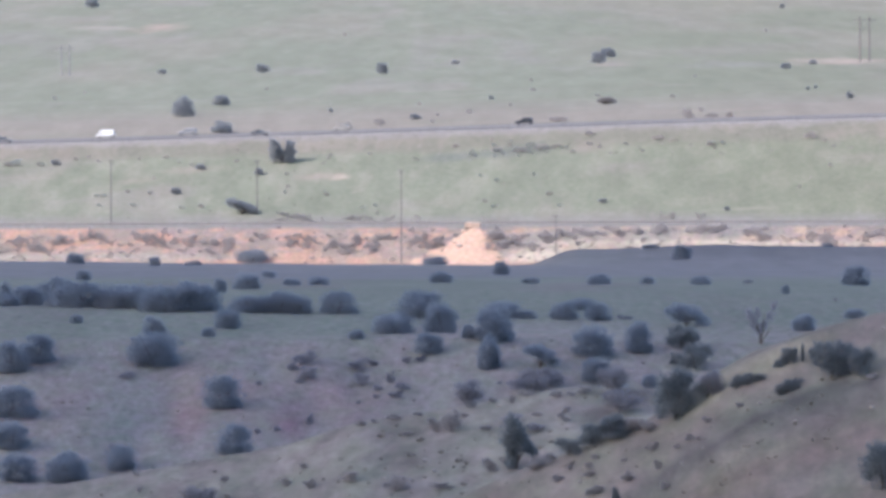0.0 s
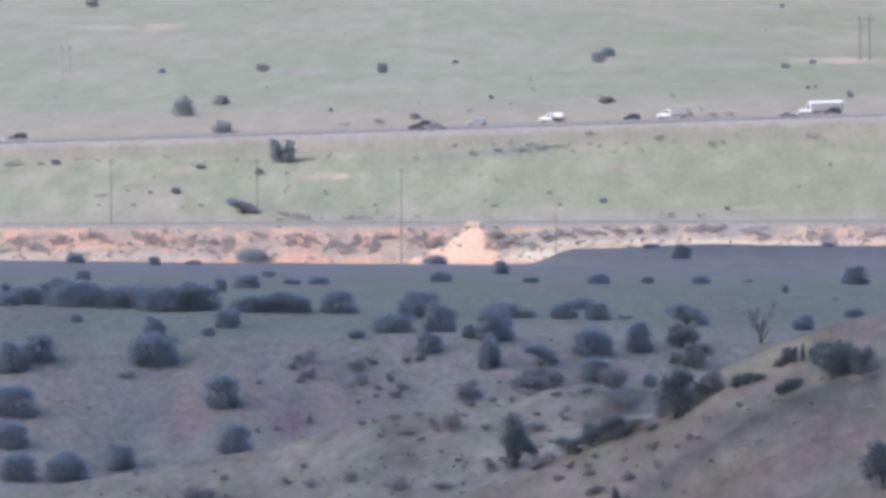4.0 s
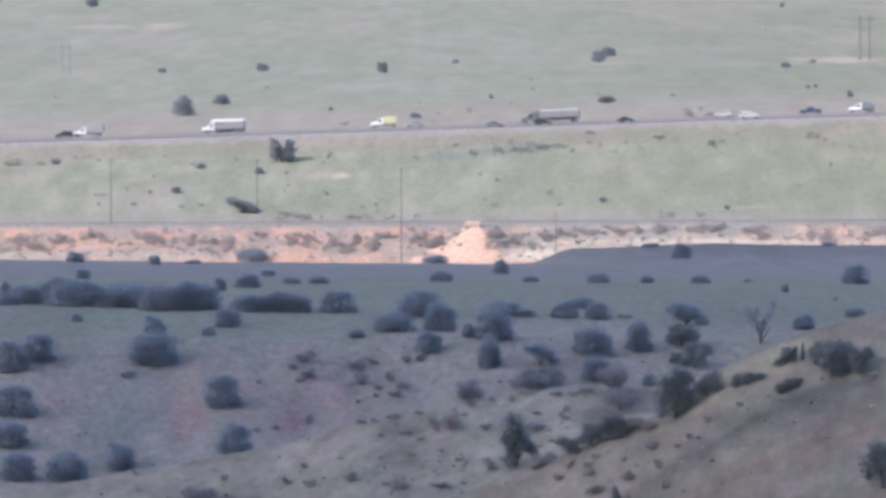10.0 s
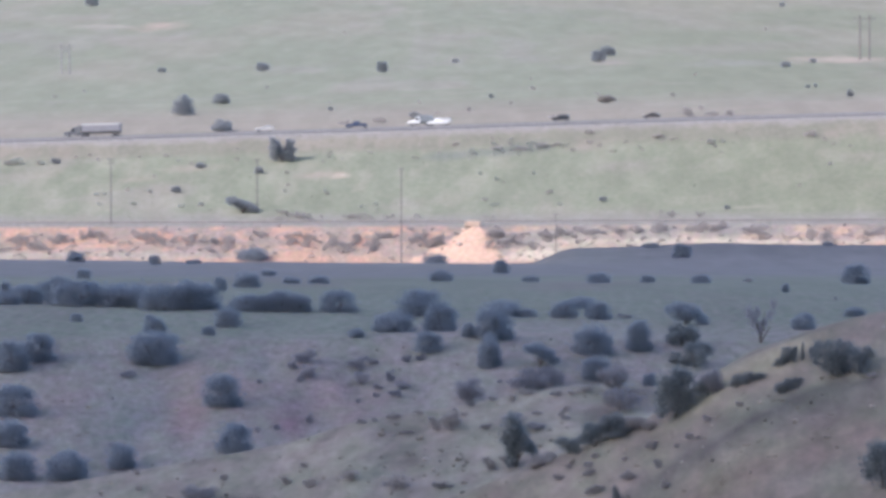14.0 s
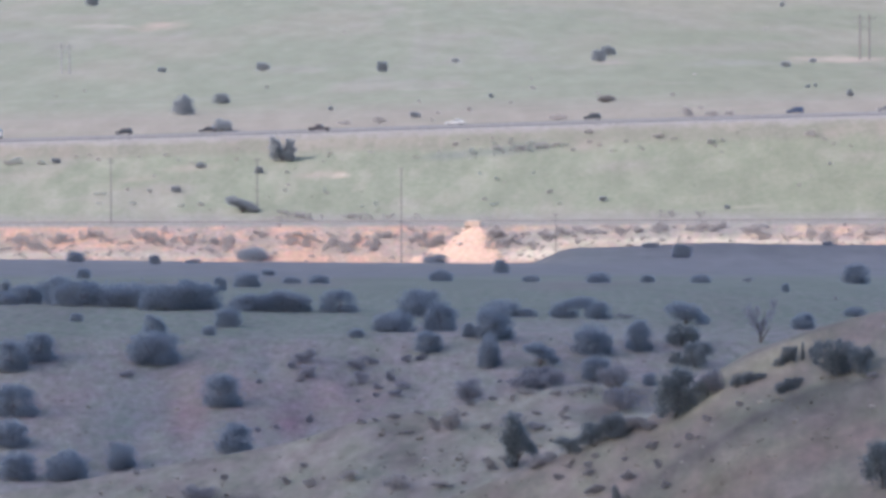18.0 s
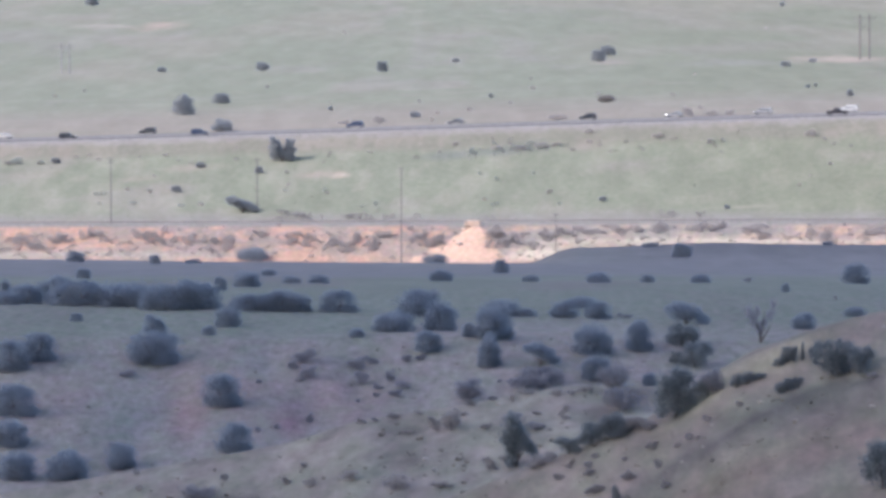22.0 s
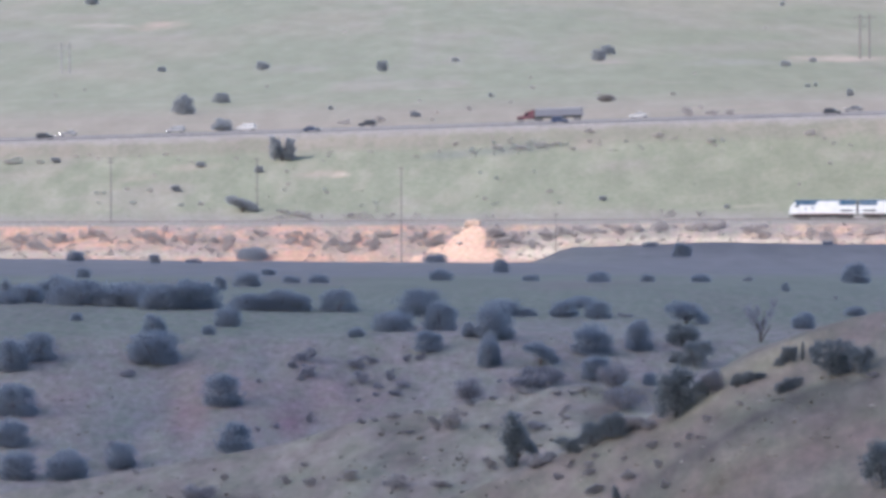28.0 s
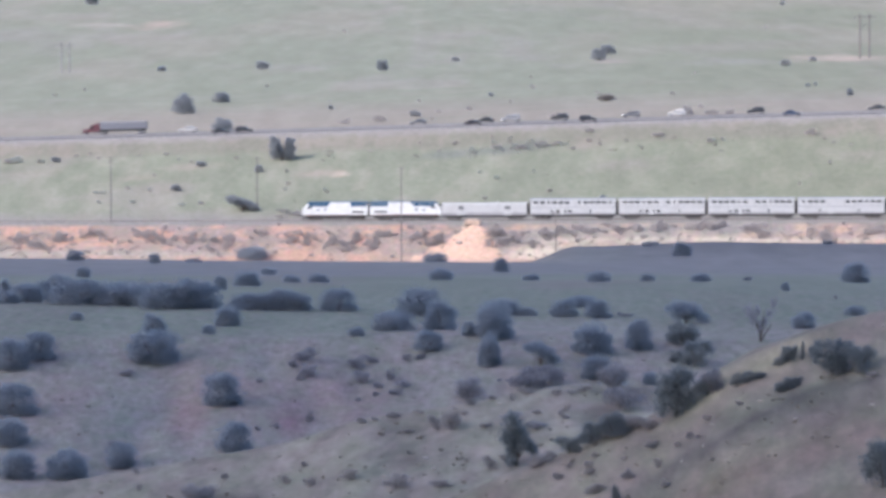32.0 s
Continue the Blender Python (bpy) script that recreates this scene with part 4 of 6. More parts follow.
def drift(x, w, wide, count, kind=scrub, tall=2.0, deep=5.0, mass=None, seed=[0]):
    """A drift of scrub along the grain of the valley, thicker in its middle."""
    seed[0] += 1
    rnd = random.Random(900 + seed[0])
    for k in range(2 * count):
        px, pw = x + max(-1.2, min(1.2, rnd.gauss(0, 0.5))) * wide / 2, w + rnd.gauss(0, deep / 2)
        h = tall * rnd.uniform(0.6, 1.15)
        place = (round(px, 1), pw - SKEW * px, h * rnd.uniform(0.9, 1.7), h)
        if mass is None:
            kind(*place)
        else:
            mass.append(place)


def drifts():
    west_mass, east_mass, track_mass = [], [], []
    # face of the railway fill
    drift(-125.1, 1973.1, 7.5, 5, mass=west_mass)
    drift(-113.5, 1973.1, 10.0, 7, mass=west_mass)
    drift(-105.2, 1978.0, 5.6, 4, mass=west_mass)
    drift(-101.1, 1976.6, 2.3, 2, mass=west_mass)
    drift(-121.0, 1967.2, 11.6, 6, mass=west_mass)
    drift(-90.3, 1976.1, 7.3, 6, mass=west_mass)
    drift(-85.0, 1973.1, 9.3, 7, mass=west_mass)
    drift(-78.7, 1975.1, 5.0, 3, mass=west_mass)
    drift(-74.5, 1973.6, 3.0, 2, mass=west_mass)
    drift(-82.7, 1982.0, 2.3, 1, mass=west_mass)
    drift(-68.4, 1970.2, 4.0, 3, mass=west_mass)
    drift(-62.4, 1973.6, 4.7, 3, mass=west_mass)
    drift(-63.7, 1967.2, 3.3, 2, mass=west_mass)
    drift(-54.6, 1976.1, 4.0, 3)
    drift(-44.6, 1973.6, 4.3, 4)
    drift(-39.3, 1973.6, 3.3, 2)
    drift(-33.0, 1971.2, 3.3, 3)
    drift(-28.9, 1966.2, 4.3, 3)
    drift(-25.6, 1973.1, 4.0, 3)
    drift(-18.6, 1973.6, 5.3, 4)
    drift(-21.4, 1966.2, 4.0, 3)
    drift(-8.1, 1976.1, 5.0, 4)
    drift(-2.0, 1973.6, 4.3, 3)
    drift(-5.3, 1969.2, 5.6, 4)
    drift(15.6, 1977.0, 6.6, 6)
    drift(14.6, 1970.2, 5.0, 4)
    drift(20.9, 1973.1, 3.7, 3)
    drift(25.6, 1966.2, 2.3, 2)
    drift(29.5, 1975.1, 3.7, 3)
    # scrub below the ballast to the east
    drift(34.9, 1979.3, 6.6, 4, tall=2.0, deep=3.5, mass=east_mass)
    drift(42.7, 1980.2, 6.6, 4, tall=2.0, deep=3.5, mass=east_mass)
    drift(50.9, 1980.2, 5.0, 3, tall=2.0, deep=3.5, mass=east_mass)
    drift(57.6, 1980.6, 5.6, 3, tall=2.0, deep=3.5, mass=east_mass)
    drift(64.2, 1980.6, 6.6, 4, tall=2.0, deep=3.5, mass=east_mass)
    drift(74.1, 1981.6, 7.3, 4, tall=2.0, deep=3.5, mass=east_mass)
    drift(80.7, 1980.6, 5.0, 3, tall=2.0, deep=3.5, mass=east_mass)
    drift(90.6, 1981.6, 6.6, 4, tall=2.0, deep=3.5, mass=east_mass)
    drift(92.8, 1977.4, 4.0, 2, tall=2.0, deep=3.5, mass=east_mass)
    drift(107.2, 1977.9, 4.0, 3, tall=2.0, deep=3.5, mass=east_mass)
    drift(110.5, 1976.0, 5.0, 3, tall=2.0, deep=3.5, mass=east_mass)
    drift(112.1, 1972.8, 6.0, 3, tall=2.0, deep=3.5, mass=east_mass)
    drift(125.0, 1978.3, 5.0, 3, tall=2.0, deep=3.5, mass=east_mass)
    # behind the track, and along the foot of the highway bank
    drift(-48.2, 2017.1, 8.5, 6, tall=0.9, mass=track_mass)
    drift(-40.5, 2018.5, 6.8, 5, tall=0.9, mass=track_mass)
    drift(-24.4, 2017.1, 8.5, 5, tall=0.9, mass=track_mass)
    drift(-17.6, 2018.5, 6.8, 5, tall=0.9, mass=track_mass)
    drift(-7.5, 2015.8, 8.5, 5, tall=0.9, mass=track_mass)
    drift(12.9, 2015.8, 6.8, 4, tall=0.9, mass=track_mass)
    drift(68.8, 2018.5, 10.2, 6, tall=0.9, mass=track_mass)
    drift(77.3, 2017.1, 6.8, 4, tall=0.9, mass=track_mass)
    drift(9.8, 2094.0, 12.3, 4, green_scrub, 1.3, 8.0)
    drift(16.0, 2094.4, 7.0, 3, green_scrub, 1.2, 8.0)
    drift(23.0, 2096.4, 7.0, 4, green_scrub, 1.5, 8.0)
    drift(30.0, 2095.4, 8.8, 4, green_scrub, 1.2, 8.0)
    drift(38.0, 2099.8, 8.8, 3, green_scrub, 1.0)
    # single shrubs of the meadow and the verge
    green_scrub(-106.4, 2067.0, 3.13, 1.04)
    green_scrub(-104.1, 2067.0, 2.08, 0.87)
    green_scrub(-105.2, 2054.2, 1.73, 1.04)
    green_scrub(-94.7, 2052.2, 3.10, 1.03)
    green_scrub(-90.2, 2066.8, 2.08, 1.39)
    green_scrub(-73.9, 2048.2, 2.07, 1.03)
    green_scrub(-79.8, 2046.2, 2.75, 1.03)
    green_scrub(-36.1, 2053.8, 2.07, 1.38)
    green_scrub(-48.3, 2058.2, 1.56, 1.38)
    green_scrub(-20.4, 2036.5, 2.05, 1.37)
    green_scrub(-24.6, 2034.8, 2.05, 0.85)
    green_scrub(16.3, 2056.5, 2.06, 1.38)
    green_scrub(11.5, 2065.2, 1.74, 1.21)
    green_scrub(27.9, 2061.5, 1.39, 1.39)
    green_scrub(15.0, 2028.2, 2.03, 1.09)
    green_scrub(16.4, 2029.2, 1.45, 0.82)
    green_scrub(35.1, 2025.5, 2.02, 1.09)
    green_scrub(83.3, 2082.5, 3.50, 1.75)
    green_scrub(86.8, 2082.0, 2.10, 1.05)
    green_scrub(-134.3, 2118.2, 5.34, 2.14)
    green_scrub(-126.1, 2115.8, 2.84, 1.07)
    scrub(-31.9, 2179.8, 5.13, 1.65)
    scrub(36.6, 2164.0, 6.91, 1.64)
    scrub(78.5, 2152.5, 4.34, 3.98)
    scrub(86.4, 2151.2, 5.78, 1.81)
    scrub(91.8, 2150.2, 3.98, 2.17)
    scrub(-3.5, 2176.8, 1.83, 1.28)
    scrub(-1.7, 2198.8, 1.85, 0.92)
    scrub(-8.0, 2277.2, 1.53, 1.34)
    scrub(83.3, 2174.0, 2.56, 1.46)
    scrub(8.5, 2208.8, 2.23, 1.48)
    scrub_mass("bank_scrub", "grey scrub in drifts on the orange railway fill", west_mass)
    scrub_mass("bank_scrub", "grey scrub below the ballast on the railway fill", east_mass)
    scrub_mass("trackside_scrub", "low grey scrub along the far side of the track", track_mass)


def scatter():
    rnd = random.Random(77)
    face_mass, low_mass, berm_mass = [], [], []
    # smaller scrub between the drifts
    x = -140.0
    while x < 140:
        mid = rnd.uniform(1962, 1979) if x < 10 else rnd.uniform(1971, 1982)
        for k in range(rnd.randint(1, 3)):
            px, w = x + rnd.gauss(0, 1.7), mid + rnd.gauss(0, 2.0)
            if spoil(px, w) > 0.03:
                continue
            s = rnd.uniform(0.6, 1.2)
            face_mass.append((px, w - SKEW * px, s * rnd.uniform(1.5, 2.6), s))
        x += rnd.uniform(1.5, 4.5)
    for i in range(40):
        x, w = rnd.uniform(-138, 138), rnd.uniform(1956, 1966)
        s = rnd.uniform(0.6, 1.2)
        if spoil(x, w) == 0:
            low_mass.append((x, w - SKEW * x, s * 2, s))
    for i in range(16):
        s = rnd.uniform(0.4, 0.7)
        shrub(rnd.uniform(-22, 8), rnd.uniform(400, 419), s * rnd.uniform(1.0, 1.7), s)
    for i in range(14):
        s = rnd.uniform(0.2, 0.4)
        shrub(rnd.uniform(2, 23), rnd.uniform(300, 329), s * rnd.uniform(1.2, 2.0), s)
    for i in range(8):
        s = rnd.uniform(0.4, 0.7)
        shrub(rnd.uniform(-52, 20), rnd.uniform(745, 800), s * rnd.uniform(1.2, 2.0), s)
    for i in range(55):
        x, w = rnd.uniform(-135, 135), rnd.uniform(2086, 2107)
        s = rnd.uniform(0.4, 1.0)
        berm_mass.append((x, w - SKEW * x, s * rnd.uniform(1.4, 3.0), s))
    for i in range(20):
        x, w = rnd.uniform(-135, 135), rnd.choice((rnd.uniform(2025, 2100), rnd.uniform(2160, 2500)))
        s = rnd.uniform(0.5, 1.3)
        scrub(x, w - SKEW * x, s * rnd.uniform(1.2, 2.2), s)
    scrub_mass("slope_scrub", "grey scrub thick on the pale embankment face", face_mass)
    scrub_mass("foot_scrub", "low grey scrub at the foot of the embankment", low_mass)
    scrub_mass("roadside_scrub", "low grey scrub on the highway berm", berm_mass)


def tufts(name, label, count, seed, x_a, x_b, y_a, y_b, low, high, material, drift):
    """Clumps of dry grass, joined: blades fanned from a root."""
    rnd = random.Random(seed)
    verts, faces = [], []
    made = 0
    while made < count:
        x, y = rnd.uniform(x_a, x_b), rnd.uniform(y_a, y_b)
        if grits(np.array(x), np.array(y), drift, seed, 2) < rnd.uniform(-0.5, 0.3):
            continue
        made += 1
        z, s = float(ground_z(x, y)), rnd.uniform(low, high)
        for k in range(16):
            a, out, up = rnd.uniform(0, 6.283), rnd.uniform(0.15, 0.9), rnd.uniform(0.4, 1.0)
            dx, dy = math.cos(a), math.sin(a)
            px, py = x + dx * s * 0.25, y + dy * s * 0.25
            wide = s * 0.16
            base = len(verts)
            verts += [(px - dy * wide, py + dx * wide, z - 0.02), (px + dy * wide, py - dx * wide, z - 0.02), (px + dx * out * s, py + dy * out * s, z + up * s * 0.6)]
            faces.append((base, base + 1, base + 2))
    tagged(new(name, mesh_of(name, verts, faces, material)), label, "grass", kind="stuff")


DRY = material("dry_bunch_grass", (0.27, 0.245, 0.215), 0.95, grain=2, contrast=0.35, coarse=0.3)
MEADOW = material("plain_bunch_grass", (0.242, 0.242, 0.195), 0.95, grain=1, contrast=0.25, coarse=0.1)
# colour lightened to make up for the shade inside the tufts
PALE_TUFT = material("pale_grey_scrub", (0.39, 0.335, 0.32), 0.95, grain=1, contrast=0.25, coarse=0.2)
leafy(PALE_TUFT, (0.462, 0.395, 0.37), 0.5)
PALE = material("straw_bunch_grass", (0.295, 0.268, 0.225), 0.95, grain=2, contrast=0.3, coarse=0.3)
tufts("terrace_grass", "dry dark bunch grass on the near terrace", 30, 5, -27, 14, 395, 419, 0.18, 0.55, DRY, 7)
tufts("straw_grass", "pale straw bunch grass on the near terrace", 220, 6, -24, 14, 395, 419, 0.1, 0.3, PALE, 9)
tufts("hill_grass", "dry dark bunch grass on the near hill", 70, 7, -2, 24, 292, 330, 0.14, 0.4, DRY, 6)
tufts("hill_straw", "pale straw bunch grass on the near hill", 380, 8, -2, 24, 292, 330, 0.06, 0.2, PALE, 8)
tufts("slope_grass", "grey bunch grass on the far side of the gully", 60, 9, -54, 32, 738, 802, 0.25, 0.5, PALE, 14)
tufts("plain_grass", "low tufts on the sunlit plain", 90, 10, -145, 145, 2022, 2100, 0.25, 0.7, MEADOW, 25)
for face, (x_a, x_b) in enumerate(((-140, -48), (-48, 0), (14, 60), (60, 140))):
    tufts("embankment_scrub", "grey scrub on the orange embankment face", 70, 20 + face, x_a, x_b, 1957 - SKEW * (x_a + x_b) / 2, 1984 - SKEW * (x_a + x_b) / 2, 0.5, 1.3, PALE_TUFT, 12)


drifts()
scatter()


def rock(x, y, size, label, seed, stone=STONE):
    rnd = random.Random(seed)
    bm = bmesh.new()
    bmesh.ops.create_icosphere(bm, subdivisions=2, radius=0.5)
    off = Vector((rnd.uniform(0, 9), rnd.uniform(0, 9), seed))
    for v in bm.verts:
        v.co *= 1 + 0.45 * noise.noise(v.co * 2.4 + off)
        v.co.z *= 0.8
    me = done(bm, "rock", stone)
    ob = new("rock", me)
    ob.matrix_basis = pose(x, y, float(ground_z(x, y)) + 0.12 * size[2], rz=rnd.uniform(0, 360)) @ Matrix.Diagonal((*size, 1))
    tagged(ob, label, "rock", "rocks")


def slab(x, y, size, label, seed):
    """A squared block with chipped corners, seated in the ground."""
    rnd = random.Random(seed)
    bm = bmesh.new()
    for v in box_bm(bm, size, (0, 0, 0), (0.93, 0.85)):
        v.co += Vector([rnd.uniform(-0.07, 0.07) * k for k in size])
    bmesh.ops.subdivide_edges(bm, edges=list(bm.edges), cuts=2, use_grid_fill=True)
    for v in bm.verts:
        v.co += 0.22 * noise.noise_vector(v.co * 0.7 + Vector((seed, 0, 0)))
    ob = new("rock", done(bm, "rock", STONE, 0.12))
    ob.matrix_basis = pose(x, y, float(ground_z(x, y)) - 0.1 * size[2], rz=rnd.uniform(-8, 8))
    tagged(ob, label, "rock", "rocks")


slab(8.8, 1984.2, (4.6, 2.4, 1.7), "pale sandstone block at the head of the spoil fan", 1)
rock(6.4, 1981.5, (2.4, 1.6, 1.3), "rounded sandstone block under the head of the fan", 3)
rock(3.4, 1972, (1.6, 1.4, 0.9), "small sandstone block on the spoil fan", 2)
rock(4.6, 1968.6, (2.6, 1.8, 1.3), "dark grey boulder lying on the spoil fan", 5, FIELD_STONE)


def rocks():
    rnd = random.Random(31)
    for i in range(14):
        x, y = rnd.uniform(-8, 13), rnd.uniform(401, 419)
        s = rnd.uniform(0.15, 0.5)
        rock(x, y, (s, s * 0.8, s * 0.6), "small grey stone on the dry terrace", 10 + i, FIELD_STONE)
    for i in range(26):
        x, y = rnd.uniform(3, 22), rnd.uniform(298, 328)
        s = rnd.uniform(0.1, 0.28)
        rock(x, y, (s, s * 0.8, s * 0.6), "small grey stone on the near hill", 80 + i, FIELD_STONE)


rocks()


# ---- poles ----
def pole(x, y, h, arm, lean=0.0):
    z = float(ground_z(x, y))
    ob = thing("utility_pole", "tall weathered wooden utility pole with a crossarm", "utility pole", "poles along the railway", pose(x, y, z, 0, lean, 0))
    bm = bmesh.new()
    rod_bm(bm, (0, 0, -0.6), (0, 0, h), 0.21, 0.14, 10)
    part("shaft", done(bm, "shaft", WOOD), ob)
    for k, dz in enumerate((0.35, 1.5)[:1 + (arm > 2.2)]):
        bm = bmesh.new()
        box_bm(bm, (arm, 0.14, 0.16), (0, -0.17, h - dz))
        part("crossarm", done(bm, "crossarm", WOOD, 0.015), ob)
        for i in (-0.46, -0.2, 0.2, 0.46):
            bm = bmesh.new()
            rod_bm(bm, (i * arm, -0.17, h - dz + 0.16), (i * arm, -0.17, h - dz + 0.36), 0.06, 0.04, 6)
            part("insulator", done(bm, "insulator", GLASSY), ob)


def h_frame(x, y, h, gap, matter=WOOD, look_of="wooden"):
    z = float(ground_z(x, y))
    ob = thing("transmission_pole", f"two-legged {look_of} transmission pole frame on the plain", "transmission pole", "transmission line", pose(x, y, z))
    for s in (-0.5, 0.5):
        bm = bmesh.new()
        rod_bm(bm, (s * gap, 0, -0.8), (s * gap, 0, h), 0.40, 0.3, 10)
        part("leg", done(bm, "leg", matter), ob)
    bm = bmesh.new()
    box_bm(bm, (gap * 2.3, 0.25, 0.3), (0, -0.3, h - 1.6))
    part("crossarm", done(bm, "crossarm", matter, 0.02), ob)
    for s in (-1, 1):
        bm = bmesh.new()
        rod_bm(bm, (-s * gap / 2, 0.1, h * 0.62), (s * gap / 2, 0.1, h * 0.85), 0.08, 0.08, 6)
        part("brace", done(bm, "brace", matter), ob)
    for s in (-1.05, 0, 1.05):
        bm = bmesh.new()
        rod_bm(bm, (s * gap, -0.3, h - 1.6), (s * gap, -0.3, h - 2.9), 0.1, 0.1, 6)
        part("insulator", done(bm, "insulator", GLASSY), ob)


GLASSY = material("insulator_porcelain", (0.35, 0.33, 0.32), 0.3, grain=6)
pole(-99.4, 2012, 19.7, 2.4)
pole(-56.3, 2036, 16.1, 1.8)
pole(-11.8, 1900, 26.9, 1.6)
pole(32.9, 1958, 11.1, 2.2)
h_frame(166.8, 2661, 17.9, 3.8)
h_frame(-147.8, 2633, 12.1, 3.1, PALE_POLE, "pale grey")


# ---- vehicles ----
def paint(name, colour, rough=0.35, metal=0.0):
    m = material(name, colour, rough, metal, grain=2.0, contrast=0.06, coarse=0.5)
    m.node_tree.nodes["Principled BSDF"].inputs["Coat Weight"].default_value = 0.4
    return m


PAINT = {"white": paint("white_paint", (0.92, 0.92, 0.91)), "silver": paint("silver_paint", (0.37, 0.37, 0.38), 0.35, 0.2), "pearl": paint("pearl_paint", (0.64, 0.63, 0.62)),
         "dark": paint("dark_paint", (0.035, 0.037, 0.045)), "blue": paint("blue_paint", (0.04, 0.06, 0.12)), "red": paint("red_paint", (0.15, 0.055, 0.07)), "slate": paint("slate_paint", (0.23, 0.25, 0.27)),
         "maroon": paint("maroon_paint", (0.036, 0.028, 0.034)), "yellow": paint("yellow_paint", (0.64, 0.61, 0.38)), "grey": paint("grey_paint", (0.17, 0.175, 0.19)),
         "hopper": paint("shaded_side_grey", (0.31, 0.30, 0.31), 0.5), "blue_trailer": paint("trailer_blue_grey", (0.2, 0.205, 0.24), 0.5), "pale_trailer": paint("pale_trailer_grey", (0.27, 0.265, 0.29), 0.5), "tan": paint("tan_paint", (0.44, 0.42, 0.385))}
TYRE = material("tyre_rubber", (0.03, 0.03, 0.03), 0.9, grain=8)
RIM = material("wheel_alloy", (0.5, 0.5, 0.52), 0.35, 0.8, grain=8)
PANE = material("dark_glass", (0.02, 0.025, 0.03), 0.06, grain=1, contrast=0.1)
CHROME = material("chrome", (0.6, 0.6, 0.6), 0.2, 0.9, grain=4)
LAMP = material("headlamp_lens", (0.85, 0.85, 0.82), 0.15, grain=5)
LAMP_ON = material("lit_headlamp", (0.9, 0.9, 0.85), 0.15, grain=5)
LAMP_ON.node_tree.nodes["Principled BSDF"].inputs["Emission Color"].default_value = (1.0, 0.97, 0.9, 1)
LAMP_ON.node_tree.nodes["Principled BSDF"].inputs["Emission Strength"].default_value = 6.0
TAIL = material("tail_lamp_lens", (0.22, 0.02, 0.02), 0.2, grain=5)
CHASSIS = material("chassis_black", (0.04, 0.04, 0.04), 0.7, grain=3)


def wheel_meshes(r, w):
    bm = bmesh.new()
    rod_bm(bm, (0, -w / 2, 0), (0, w / 2, 0), r, r, 16)
    tyre = done(bm, "tyre", TYRE, 0.03)
    bm = bmesh.new()
    rod_bm(bm, (0, -w / 2 - 0.015, 0), (0, w / 2 + 0.015, 0), r * 0.6, r * 0.6, 12)
    return tyre, done(bm, "rim", RIM)


CAR_WHEEL, TRUCK_WHEEL = wheel_meshes(0.38, 0.25), wheel_meshes(0.51, 0.30)


def wheels(ob, xs, track, meshes, r):
    for x in xs:
        for s in (-1, 1):
            w = part("wheel", meshes[0], ob, at=pose(x, s * track / 2, r))
            part("rim", meshes[1], w)


def plate(bm, pts):
    """A thin pane from four corners, drawn out 2 cm along its normal."""
    vs = [Vector(p) for p in pts]
    n = (vs[1] - vs[0]).cross(vs[2] - vs[0]).normalized() * 0.02
    a = [bm.verts.new(v) for v in vs]
    b = [bm.verts.new(v + n) for v in vs]
    bm.faces.new(a[::-1])
    bm.faces.new(b)
    for i in range(len(vs)):
        j = (i + 1) % len(vs)
        bm.faces.new((a[i], a[j], b[j], b[i]))


def panes(ob, name, corners, material=PANE):
    bm = bmesh.new()
    plate(bm, corners)
    part(name, done(bm, name, material), ob)


CAR_KINDS = {
    # name: length, width, body outline, roof outline (x, z), side glass (x, z)
    "sedan": (4.8, 1.82, [(-2.4, 0.35), (2.4, 0.32), (2.4, 0.62), (2.1, 0.76), (1.0, 0.92), (-1.5, 0.98), (-2.35, 0.95)],
              [(0.95, 0.9), (0.15, 1.43), (-0.9, 1.46), (-1.7, 0.97)], [(0.65, 0.95), (0.12, 1.35), (-0.85, 1.38), (-1.35, 1.0)]),
    "suv": (4.75, 1.9, [(-2.3, 0.38), (2.38, 0.36), (2.4, 0.75), (2.2, 0.95), (1.1, 1.08), (-2.25, 1.1)],
            [(1.05, 1.05), (0.4, 1.68), (-1.75, 1.72), (-2.22, 1.1)], [(0.78, 1.1), (0.36, 1.58), (-1.65, 1.6), (-1.95, 1.14)]),
    "pickup": (5.8, 2.0, [(-2.9, 0.5), (2.85, 0.48), (2.9, 0.9), (2.75, 1.1), (1.2, 1.18), (-2.88, 1.2)],
               [(1.15, 1.15), (0.55, 1.85), (-0.85, 1.86), (-1.05, 1.18)], [(0.85, 1.2), (0.5, 1.72), (-0.75, 1.74), (-0.9, 1.24)]),
    "minivan": (5.1, 1.98, [(-2.5, 0.36), (2.5, 0.34), (2.52, 0.7), (2.3, 0.9), (1.4, 1.1), (-2.48, 1.12)],
                [(1.45, 1.05), (0.6, 1.72), (-2.1, 1.76), (-2.45, 1.1)], [(1.05, 1.12), (0.5, 1.6), (-2.0, 1.63), (-2.2, 1.15)]),
    "van": (5.9, 2.05, [(-2.95, 0.42), (2.9, 0.4), (2.95, 0.85), (2.75, 1.05), (2.0, 1.25), (-2.95, 1.28)],
            [(2.02, 1.2), (1.4, 2.3), (1.1, 2.42), (-2.85, 2.45), (-2.95, 1.25)], [(1.8, 1.3), (1.3, 2.05), (0.6, 2.08), (0.6, 1.32)]),
}

